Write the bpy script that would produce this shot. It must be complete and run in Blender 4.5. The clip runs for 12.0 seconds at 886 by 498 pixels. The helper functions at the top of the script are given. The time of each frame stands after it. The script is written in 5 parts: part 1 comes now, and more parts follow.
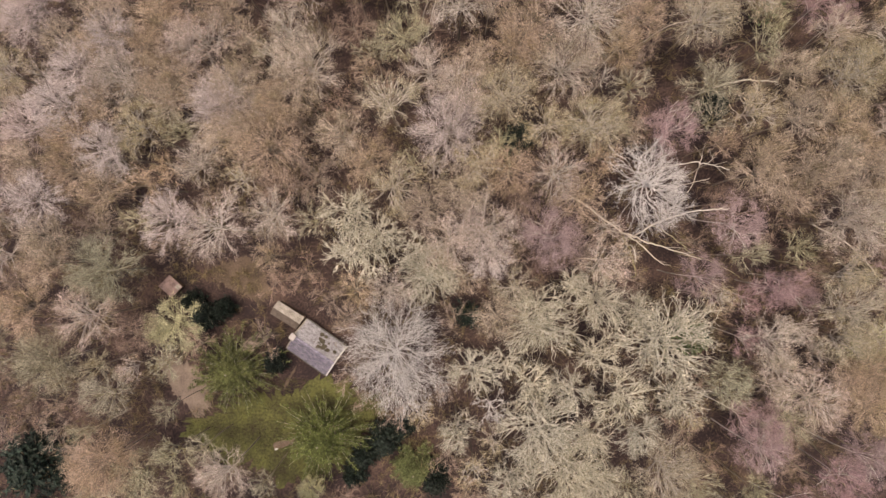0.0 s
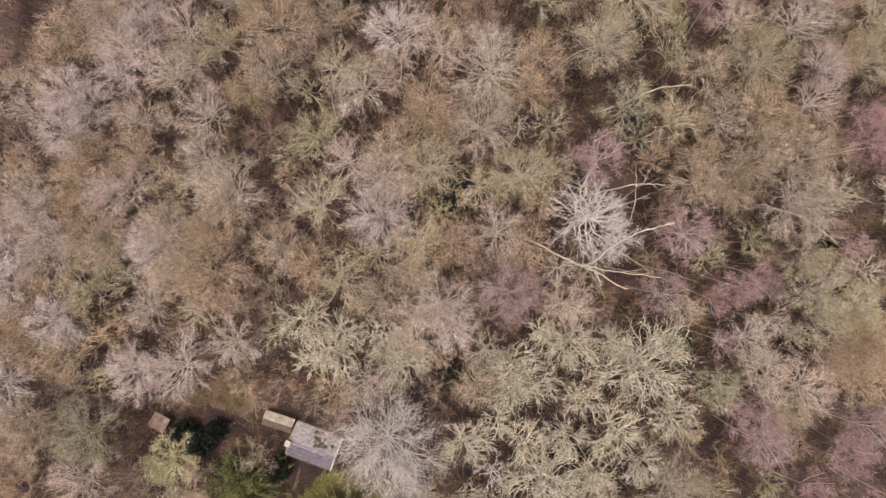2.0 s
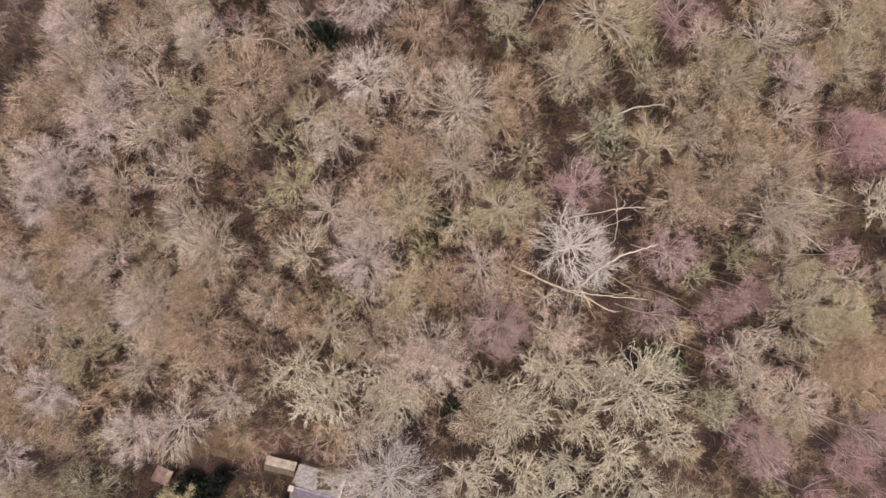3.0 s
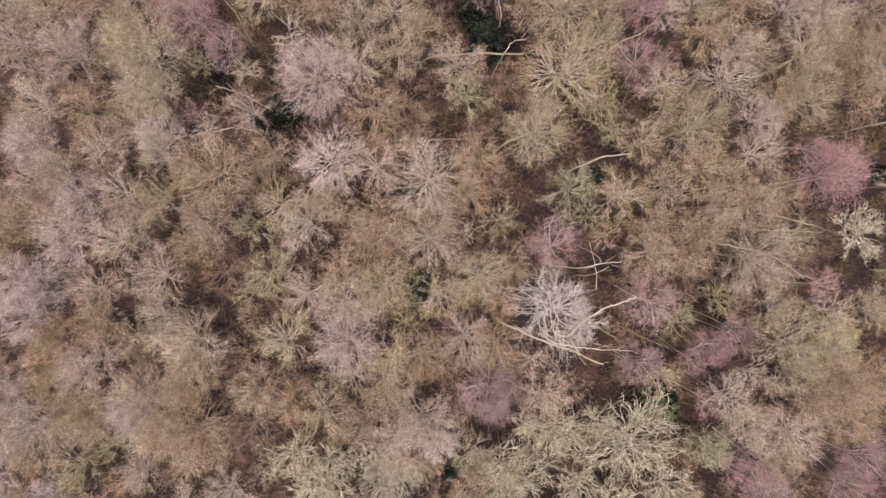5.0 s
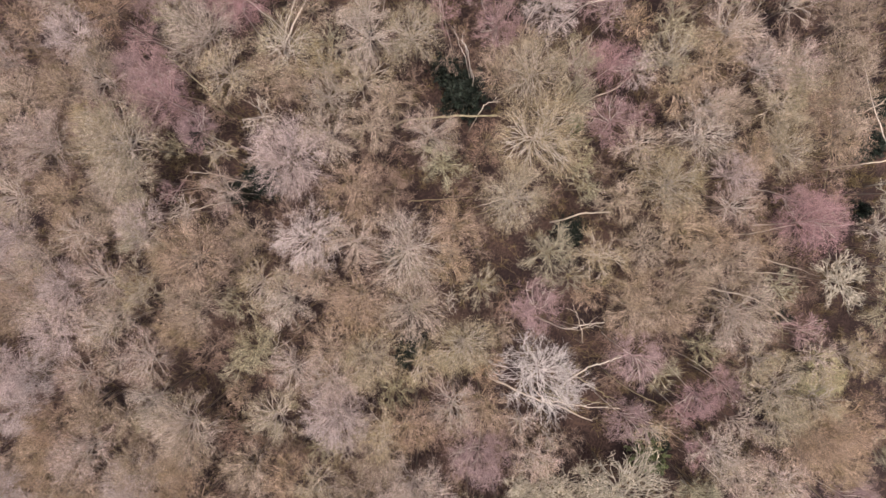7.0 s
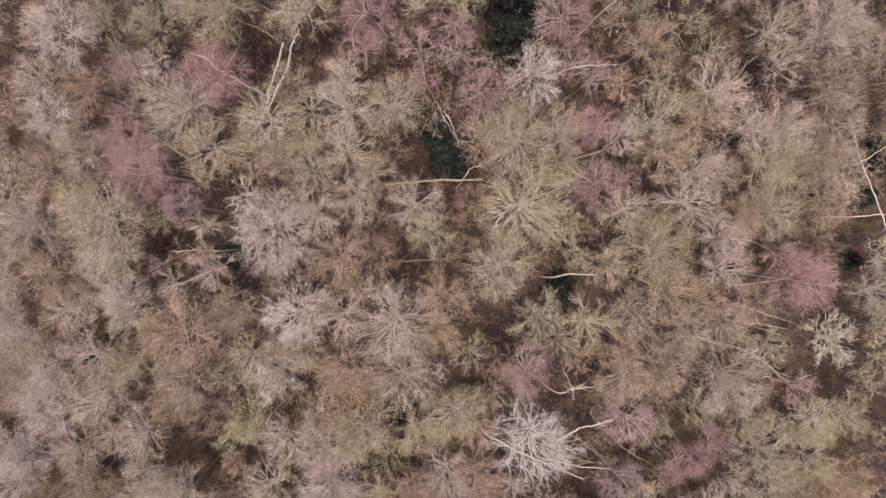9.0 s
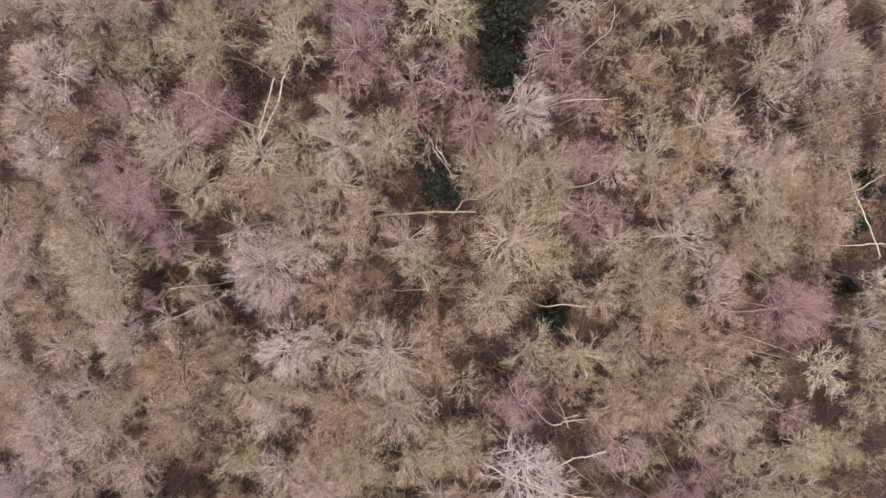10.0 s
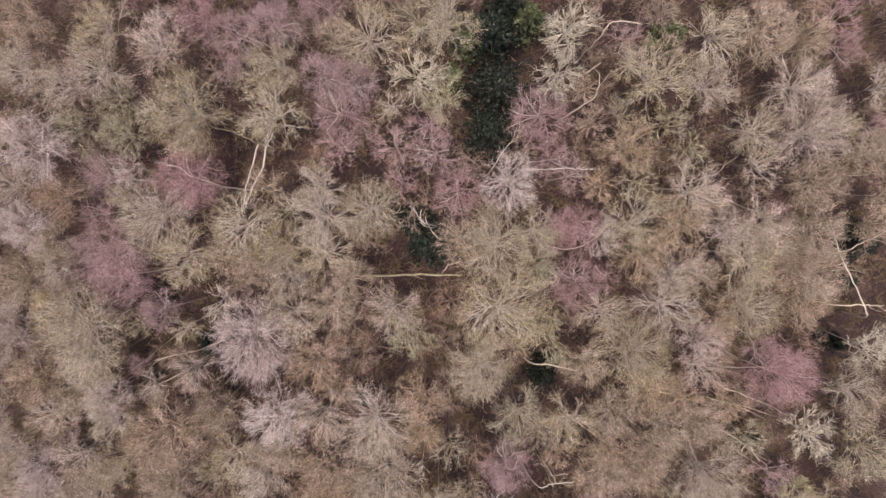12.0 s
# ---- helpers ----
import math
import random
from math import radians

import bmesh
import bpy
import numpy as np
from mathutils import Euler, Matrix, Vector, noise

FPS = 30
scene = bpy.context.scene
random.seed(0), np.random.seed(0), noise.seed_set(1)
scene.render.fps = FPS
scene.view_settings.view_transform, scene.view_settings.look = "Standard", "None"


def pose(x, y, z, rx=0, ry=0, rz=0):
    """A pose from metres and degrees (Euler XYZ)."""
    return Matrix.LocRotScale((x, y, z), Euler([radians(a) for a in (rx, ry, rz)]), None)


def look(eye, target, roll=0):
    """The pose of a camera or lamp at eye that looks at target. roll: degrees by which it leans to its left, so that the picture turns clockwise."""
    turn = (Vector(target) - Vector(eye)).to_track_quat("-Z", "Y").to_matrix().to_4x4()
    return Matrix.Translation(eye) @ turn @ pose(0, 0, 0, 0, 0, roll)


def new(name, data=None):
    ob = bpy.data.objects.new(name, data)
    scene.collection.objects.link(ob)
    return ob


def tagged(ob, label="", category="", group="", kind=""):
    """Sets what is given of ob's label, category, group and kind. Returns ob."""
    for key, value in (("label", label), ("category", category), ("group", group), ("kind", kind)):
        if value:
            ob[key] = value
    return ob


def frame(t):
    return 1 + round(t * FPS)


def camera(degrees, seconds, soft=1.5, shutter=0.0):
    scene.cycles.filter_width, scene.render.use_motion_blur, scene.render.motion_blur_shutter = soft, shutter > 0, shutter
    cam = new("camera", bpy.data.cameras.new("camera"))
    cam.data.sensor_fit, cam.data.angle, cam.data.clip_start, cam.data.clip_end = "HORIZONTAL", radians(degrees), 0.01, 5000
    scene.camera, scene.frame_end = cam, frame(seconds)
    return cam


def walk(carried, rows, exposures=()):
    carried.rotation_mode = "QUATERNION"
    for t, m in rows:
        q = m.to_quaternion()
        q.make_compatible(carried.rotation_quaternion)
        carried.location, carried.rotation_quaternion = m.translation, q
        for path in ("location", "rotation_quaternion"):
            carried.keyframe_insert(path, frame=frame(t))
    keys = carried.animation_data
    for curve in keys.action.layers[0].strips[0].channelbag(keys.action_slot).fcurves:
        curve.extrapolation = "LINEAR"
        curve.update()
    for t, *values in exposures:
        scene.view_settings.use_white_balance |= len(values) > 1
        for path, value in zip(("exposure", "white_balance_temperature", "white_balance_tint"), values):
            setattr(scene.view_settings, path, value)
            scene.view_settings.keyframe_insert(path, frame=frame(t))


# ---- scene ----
# The camera: a drone that looks straight down and flies over the wood
cam = camera(73.4, 12.0, 1.5)
METRES, EYE, TILT, LEAN, TURN = 60.0, 79.0, -90.0, 0.0, 0.0
ROWS = [
    (0.0, 0.0, 0.0, 0.0, -0.0, 0.0, -0.0),
    (0.5, 0.0234, -0.001, 0.0357, 0.07, -0.17, 4.28),
    (1.0, 0.0512, -0.0011, 0.0718, 0.1, -0.26, 8.1),
    (1.5, 0.0802, -0.0013, 0.1092, 0.1, -0.42, 11.45),
    (2.0, 0.1088, -0.0017, 0.1443, 0.14, -0.55, 14.27),
    (2.5, 0.1363, -0.0022, 0.1789, 0.18, -0.73, 16.67),
    (3.0, 0.1626, -0.0025, 0.2123, 0.21, -0.94, 18.68),
    (5.0, 0.2694, -0.0007, 0.3498, 0.43, -2.4, 24.62),
    (5.5, 0.2952, 0.0007, 0.3807, 0.43, -2.7, 25.7),
    (6.0, 0.3214, 0.0024, 0.4118, 0.45, -3.06, 26.5),
    (6.5, 0.3472, 0.0047, 0.4419, 0.49, -3.35, 27.13),
    (7.0, 0.3726, 0.0069, 0.472, 0.49, -3.68, 27.64),
    (9.0, 0.4742, 0.0203, 0.5981, 0.71, -5.16, 29.15),
    (9.5, 0.499, 0.0243, 0.628, 0.74, -5.5, 29.39),
    (10.0, 0.5248, 0.0288, 0.6571, 0.79, -5.82, 29.55),
    (10.5, 0.5506, 0.0333, 0.6873, 0.8, -6.21, 29.65),
    (11.0, 0.5767, 0.0381, 0.7155, 0.9, -6.52, 29.78),
    (11.5, 0.6027, 0.0432, 0.7451, 0.96, -6.9, 29.88),
    (12.0, 0.6276, 0.0487, 0.7747, 0.98, -7.29, 29.95),
]
walk(cam, [(t, pose(0, 0, EYE, TILT, LEAN, TURN) @ pose(METRES * x, METRES * y, METRES * z, 90 + pitch, roll, yaw)) for t, x, y, z, yaw, pitch, roll in ROWS],
     exposures=((0.0, 0.21, 7600, 9.5), (3.0, 0.22, 7400, 10.5), (6.0, 0.21, 7270, 13), (12.0, 0.17, 7050, 14)))

# ---- light: hazy spring sun and the sky ----
SUN_FROM = Vector((-0.04, 0.05, 0.85)).normalized()
world = bpy.data.worlds.new("sky")
scene.world = world
world.use_nodes = True
wn = world.node_tree.nodes
sky = wn.new("ShaderNodeTexSky")
sky.sky_type, sky.sun_disc = "NISHITA", False
sky.sun_elevation = math.asin(SUN_FROM.z)
sky.sun_rotation = math.atan2(SUN_FROM.x, SUN_FROM.y)
sky.dust_density, sky.air_density, sky.ozone_density = 6.0, 0.7, 0.5
wn["Background"].inputs["Strength"].default_value = 0.178
world.node_tree.links.new(sky.outputs[0], wn["Background"].inputs["Color"])
sun = new("sun", bpy.data.lights.new("sun", "SUN"))
sun.data.energy, sun.data.angle, sun.data.color = 1.9, radians(16.0), (1.0, 0.92, 0.82)
sun.matrix_basis = look((0, 0, 120), Vector((0, 0, 120)) - SUN_FROM)


# ---- materials ----
def rgb(node_input, c):
    node_input.default_value = (*c, 1.0)


def surface(name, dark, light, scale=3.0, rough=0.85, per_object=0.0, per_piece=0.0, bump=0.0, detail_scale=None, metal=0.0, third=None, hue=0.0):
    """Two colours mixed by noise at two sizes; per_object and per_piece vary the brightness from thing to thing and from twig to twig."""
    m = bpy.data.materials.new(name)
    m.use_nodes = True
    n, ln = m.node_tree.nodes, m.node_tree.links
    bsdf = n["Principled BSDF"]
    bsdf.inputs["Roughness"].default_value = rough
    bsdf.inputs["Metallic"].default_value = metal
    bsdf.inputs["Specular IOR Level"].default_value = 0.25
    co = n.new("ShaderNodeTexCoord")
    big, fine = n.new("ShaderNodeTexNoise"), n.new("ShaderNodeTexNoise")
    big.inputs["Scale"].default_value, fine.inputs["Scale"].default_value = scale, detail_scale or scale * 9
    big.inputs["Detail"].default_value = fine.inputs["Detail"].default_value = 5.0
    for t in (big, fine):
        ln.new(co.outputs["Object"], t.inputs["Vector"])
    add = n.new("ShaderNodeMath")
    add.operation = "ADD"
    half = n.new("ShaderNodeMath")
    half.operation = "MULTIPLY_ADD"
    half.inputs[1].default_value, half.inputs[2].default_value = 0.9, -0.4
    ln.new(fine.outputs[0], half.inputs[0])
    ln.new(big.outputs[0], add.inputs[0])
    ln.new(half.outputs[0], add.inputs[1])
    ramp = n.new("ShaderNodeValToRGB")
    ramp.color_ramp.elements[0].position, ramp.color_ramp.elements[1].position = 0.3, 0.75
    ramp.color_ramp.elements[0].color, ramp.color_ramp.elements[1].color = (*dark, 1), (*light, 1)
    if third:
        e = ramp.color_ramp.elements.new(0.52)
        e.color = (*third, 1)
    ln.new(add.outputs[0], ramp.inputs[0])
    out = ramp.outputs[0]
    if per_object or per_piece:
        hsv = n.new("ShaderNodeHueSaturation")
        ln.new(out, hsv.inputs["Color"])
        value = None
        if per_object:
            info = n.new("ShaderNodeObjectInfo")
            mr = n.new("ShaderNodeMapRange")
            mr.inputs["To Min"].default_value, mr.inputs["To Max"].default_value = 1 - per_object, 1 + per_object
            ln.new(info.outputs["Random"], mr.inputs["Value"])
            value = mr.outputs[0]
            mr2 = n.new("ShaderNodeMapRange")
            mr2.inputs["To Min"].default_value, mr2.inputs["To Max"].default_value = 0.72, 1.03
            wrap = n.new("ShaderNodeMath")
            wrap.operation = "FRACT"
            mul = n.new("ShaderNodeMath")
            mul.operation = "MULTIPLY"
            mul.inputs[1].default_value = 7.31
            ln.new(info.outputs["Random"], mul.inputs[0])
            ln.new(mul.outputs[0], wrap.inputs[0])
            ln.new(wrap.outputs[0], mr2.inputs["Value"])
            ln.new(mr2.outputs[0], hsv.inputs["Saturation"])
            mul3, wrap3, mr3 = n.new("ShaderNodeMath"), n.new("ShaderNodeMath"), n.new("ShaderNodeMapRange")
            mul3.operation, wrap3.operation = "MULTIPLY", "FRACT"
            mul3.inputs[1].default_value = 23.7
            mr3.inputs["To Min"].default_value, mr3.inputs["To Max"].default_value = 0.5 - hue * 0.45, 0.5 + hue
            ln.new(info.outputs["Random"], mul3.inputs[0])
            ln.new(mul3.outputs[0], wrap3.inputs[0])
            ln.new(wrap3.outputs[0], mr3.inputs["Value"])
            ln.new(mr3.outputs[0], hsv.inputs["Hue"])
        if per_piece:
            geo = n.new("ShaderNodeNewGeometry")
            mp = n.new("ShaderNodeMapRange")
            mp.inputs["To Min"].default_value, mp.inputs["To Max"].default_value = 1 - per_piece, 1 + per_piece * 2.0
            rare = n.new("ShaderNodeMath")
            rare.operation = "POWER"
            rare.inputs[1].default_value = 2.4
            ln.new(geo.outputs["Random Per Island"], rare.inputs[0])
            ln.new(rare.outputs[0], mp.inputs["Value"])
            if value is None:
                value = mp.outputs[0]
            else:
                prod = n.new("ShaderNodeMath")
                prod.operation = "MULTIPLY"
                ln.new(value, prod.inputs[0])
                ln.new(mp.outputs[0], prod.inputs[1])
                value = prod.outputs[0]
        ln.new(value, hsv.inputs["Value"])
        out = hsv.outputs[0]
    ln.new(out, bsdf.inputs["Base Color"])
    if bump:
        b = n.new("ShaderNodeBump")
        b.inputs["Strength"].default_value, b.inputs["Distance"].default_value = 0.6, bump
        ln.new(fine.outputs[0], b.inputs["Height"])
        ln.new(b.outputs[0], bsdf.inputs["Normal"])
    return m


TWIGS = {
    "tan": surface("tan_twigs", (0.275, 0.218, 0.125), (0.55, 0.425, 0.355), 0.45, per_object=0.11, per_piece=0.46, third=(0.39, 0.288, 0.218), hue=0.009),
    "grey": surface("grey_twigs", (0.32, 0.262, 0.165), (0.625, 0.51, 0.49), 0.45, per_object=0.10, per_piece=0.46, third=(0.455, 0.355, 0.31), hue=0.024),
    "coral": surface("lichen_coated_twigs", (0.165, 0.143, 0.094), (0.61, 0.555, 0.47), 0.5, per_object=0.12, per_piece=0.42, hue=0.012),
    "olive_tan": surface("olive_tan_twigs", (0.28, 0.235, 0.13), (0.53, 0.445, 0.345), 0.5, per_object=0.10, per_piece=0.46, hue=0.01),
    "birch": surface("mauve_birch_twigs", (0.3, 0.188, 0.202), (0.475, 0.32, 0.347), 0.5, per_object=0.12, per_piece=0.25),
    "ash": surface("pale_ash_twigs", (0.4, 0.37, 0.37), (0.74, 0.70, 0.715), 0.5, per_object=0.06, per_piece=0.25),
    "lilac": surface("lilac_grey_twigs", (0.40, 0.325, 0.31), (0.62, 0.53, 0.535), 0.45, per_object=0.08, per_piece=0.3),
    "lichen": surface("grey_green_twigs", (0.26, 0.23, 0.155), (0.45, 0.41, 0.315), 0.5, per_object=0.10, per_piece=0.46, hue=0.024),
    "russet": surface("russet_twigs", (0.25, 0.176, 0.143), (0.385, 0.28, 0.237), 0.5, per_object=0.12, per_piece=0.34, hue=0.007),
    "willow": surface("yellow_green_twigs", (0.27, 0.255, 0.12), (0.56, 0.53, 0.34), 0.6, per_object=0.1, per_piece=0.35),
}
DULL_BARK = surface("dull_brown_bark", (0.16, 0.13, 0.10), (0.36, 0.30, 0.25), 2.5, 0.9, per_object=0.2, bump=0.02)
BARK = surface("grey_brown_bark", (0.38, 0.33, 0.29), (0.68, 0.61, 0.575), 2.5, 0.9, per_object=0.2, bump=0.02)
ASH_BARK = surface("pale_ash_bark", (0.47, 0.44, 0.43), (0.78, 0.74, 0.74), 2.0, 0.85, per_object=0.1, bump=0.01)
LICHEN_BARK = surface("lichen_yellow_bark", (0.3, 0.265, 0.19), (0.69, 0.64, 0.555), 1.5, 0.9, per_object=0.12, bump=0.01)
MOSSY_BARK = surface("mossy_bark", (0.20, 0.18, 0.09), (0.42, 0.37, 0.24), 2.0, 0.9, per_object=0.15, bump=0.02)
BIRCH_BARK = surface("white_birch_bark", (0.48, 0.42, 0.38), (0.85, 0.80, 0.75), 3.0, 0.7, per_object=0.1, bump=0.005)
DEAD_WOOD = surface("bleached_dead_wood", (0.5, 0.43, 0.36), (0.8, 0.73, 0.65), 2.0, 0.8, per_object=0.12, bump=0.01)
IVY_LEAF = surface("green_ivy_leaf", (0.05, 0.07, 0.03), (0.15, 0.19, 0.085), 0.8, 0.5, per_object=0.2, per_piece=0.4)
HOLLY_LEAF = surface("dark_holly_leaf", (0.006, 0.011, 0.01), (0.02, 0.032, 0.025), 0.8, 0.6, per_object=0.2, per_piece=0.5)
DARK_YEW_LEAF = surface("dark_conifer_needles", (0.05, 0.058, 0.024), (0.17, 0.18, 0.075), 0.5, 0.6, per_piece=0.4)
YEW_LEAF = surface("green_conifer_needles", (0.055, 0.072, 0.018), (0.18, 0.205, 0.06), 0.5, 0.6, per_object=0.2, per_piece=0.4)
# litter brown darkened and tinted purple: the canopy's shade is in the colour
SHADED_LITTER = surface("leaf_litter_with_shade", (0.018, 0.012, 0.015), (0.095, 0.062, 0.054), 0.22, 0.95, bump=0.05, detail_scale=4.0, third=(0.034, 0.022, 0.023))
BRACKEN = surface("russet_bracken_litter", (0.05, 0.036, 0.029), (0.15, 0.108, 0.084), 0.5, 0.95, bump=0.05, detail_scale=5.0)
SCRUB = surface("brown_undergrowth", (0.16, 0.107, 0.086), (0.245, 0.174, 0.146), 0.12, 0.9, per_piece=0.35, third=(0.185, 0.15, 0.08), detail_scale=0.6)
GRASS = surface("rough_grass", (0.046, 0.038, 0.022), (0.125, 0.13, 0.046), 0.35, 0.9, per_piece=0.3, bump=0.03, third=(0.075, 0.072, 0.03))
PATH_EARTH = surface("pale_trodden_earth", (0.115, 0.088, 0.076), (0.235, 0.184, 0.158), 0.6, 0.95, bump=0.02)


# ---- mesh helpers ----
def mesh_of(name, verts, tris, material, smooth=False, second=None, first_count=0):
    me = bpy.data.meshes.new(name)
    verts, tris = np.asarray(verts, np.float32), np.asarray(tris, np.int32)
    me.vertices.add(len(verts))
    me.vertices.foreach_set("co", verts.ravel())
    me.loops.add(tris.size)
    me.loops.foreach_set("vertex_index", tris.ravel())
    me.polygons.add(len(tris))
    me.polygons.foreach_set("loop_start", np.arange(0, tris.size, 3, dtype=np.int32))
    me.update(calc_edges=True)
    me.materials.append(material)
    if second:
        me.materials.append(second)
        me.polygons.foreach_set("material_index", (np.arange(len(tris)) >= first_count).astype(np.int32))
    if smooth:
        me.polygons.foreach_set("use_smooth", np.ones(len(tris), bool))
    return me


def unit(v):
    return v / np.maximum(np.linalg.norm(v, axis=-1, keepdims=True), 1e-9)


def across(d, rng):
    """A random direction square to each of d."""
    s = rng.normal(size=d.shape)
    return unit(s - d * np.sum(s * d, axis=-1, keepdims=True))


def prisms(p0, p1, r0, r1, rng, sides=3):
    """Tapered sticks from p0 to p1; a stick whose end radius is nought runs to a point."""
    d = unit(p1 - p0)
    u = across(d, rng)
    v = np.cross(d, u)
    a = np.arange(sides) * 2 * math.pi / sides
    ring = np.cos(a)[None, :, None] * u[:, None] + np.sin(a)[None, :, None] * v[:, None]
    n = len(p0)
    base = p0[:, None] + ring * r0[:, None, None]
    k = np.arange(sides)
    if np.all(r1 <= 0):
        verts = np.concatenate([base, p1[:, None]], axis=1)
        tri = np.stack([k, (k + 1) % sides, np.full(sides, sides)], axis=1)
        step = sides + 1
    else:
        tip = p1[:, None] + ring * r1[:, None, None]
        verts = np.concatenate([base, tip], axis=1)
        k2 = (k + 1) % sides
        tri = np.concatenate([np.stack([k, k2, k2 + sides], 1), np.stack([k, k2 + sides, k + sides], 1)])
        step = sides * 2
    tris = (np.arange(n) * step)[:, None, None] + tri[None]
    return verts.reshape(-1, 3), tris.reshape(-1, 3)


def slivers(p0, p1, width, rng):
    """The finest twigs, each a sliver that runs to a point."""
    u = across(unit(p1 - p0), rng) * (width[:, None] if np.ndim(width) else width)
    n = len(p0)
    verts = np.stack([p0 - u, p0 + u, p1], 1).reshape(-1, 3)
    return verts, np.arange(n * 3).reshape(-1, 3)


class Pile:
    """Gathers vertices and triangles."""

    def __init__(self):
        self.v, self.t, self.n = [], [], 0

    def add(self, vt):
        self.v.append(vt[0])
        self.t.append(vt[1] + self.n)
        self.n += len(vt[0])

    def mesh(self, name, material, smooth=False):
        return mesh_of(name, np.concatenate(self.v), np.concatenate(self.t), material, smooth)


class Boughs:
    """Branches as bowed curves: start, way, length, bow (sideways and up), radius at the start and the end."""

    def __init__(self, p, d, length, bow, r0, r1):
        self.p, self.d, self.length, self.bow, self.r0, self.r1 = p, unit(d), length, bow, r0, r1

    def at(self, t):
        return self.p + (self.d * t[:, None] + self.bow * (t ** 2)[:, None]) * self.length[:, None]

    def way(self, t):
        return unit(self.d + 2 * self.bow * t[:, None])

    def draw(self, pile, pieces, rng, sides=3, pointed=False):
        n = len(self.p)
        for i in range(pieces):
            a, b = np.full(n, i / pieces), np.full(n, (i + 1) / pieces)
            ra, rb = self.r0 + (self.r1 - self.r0) * a, self.r0 + (self.r1 - self.r0) * b
            if pointed and i == pieces - 1:
                rb = np.zeros(n)
            pile.add(prisms(self.at(a), self.at(b), ra, rb, rng, sides))

    def fork(self, rng, count, t0, t1, angle, ratio, lift, wobble, radius, spread=0.25):
        """Side branches, count on each, from t0 to t1 along it."""
        n = len(self.p)
        idx = np.repeat(np.arange(n), count)
        t = t0 + (t1 - t0) * (np.tile((np.arange(count) + 0.5) / count, n) + rng.uniform(-0.4, 0.4, n * count) / count)
        t = np.clip(t, 0, 1)
        sub = Boughs(self.p[idx], self.d[idx], self.length[idx], self.bow[idx], self.r0[idx], self.r1[idx])
        w = sub.way(t)
        ang = np.radians(angle * rng.uniform(0.5, 1.3, len(t)))[:, None]
        d = w * np.cos(ang) + across(w, rng) * np.sin(ang)
        d[:, 2] += lift
        length = sub.length * ratio * rng.uniform(1 - spread, 1 + spread, len(t)) * (1.15 - 0.45 * t)
        bow = rng.normal(size=d.shape) * wobble
        bow[:, 2] += lift * 0.6
        return Boughs(sub.at(t), d, length, bow, np.full(len(t), radius), np.full(len(t), radius * 0.45))


def between(p0, p1, bow, r0, r1):
    """Boughs from p0 to p1 that bow on the way."""
    length = np.linalg.norm(p1 - p0, axis=1)
    made = Boughs(p0, p1 - p0, length, bow, np.full(len(p0), r0), np.full(len(p0), r1))
    made.d = (p1 - p0) / length[:, None] - bow
    return made


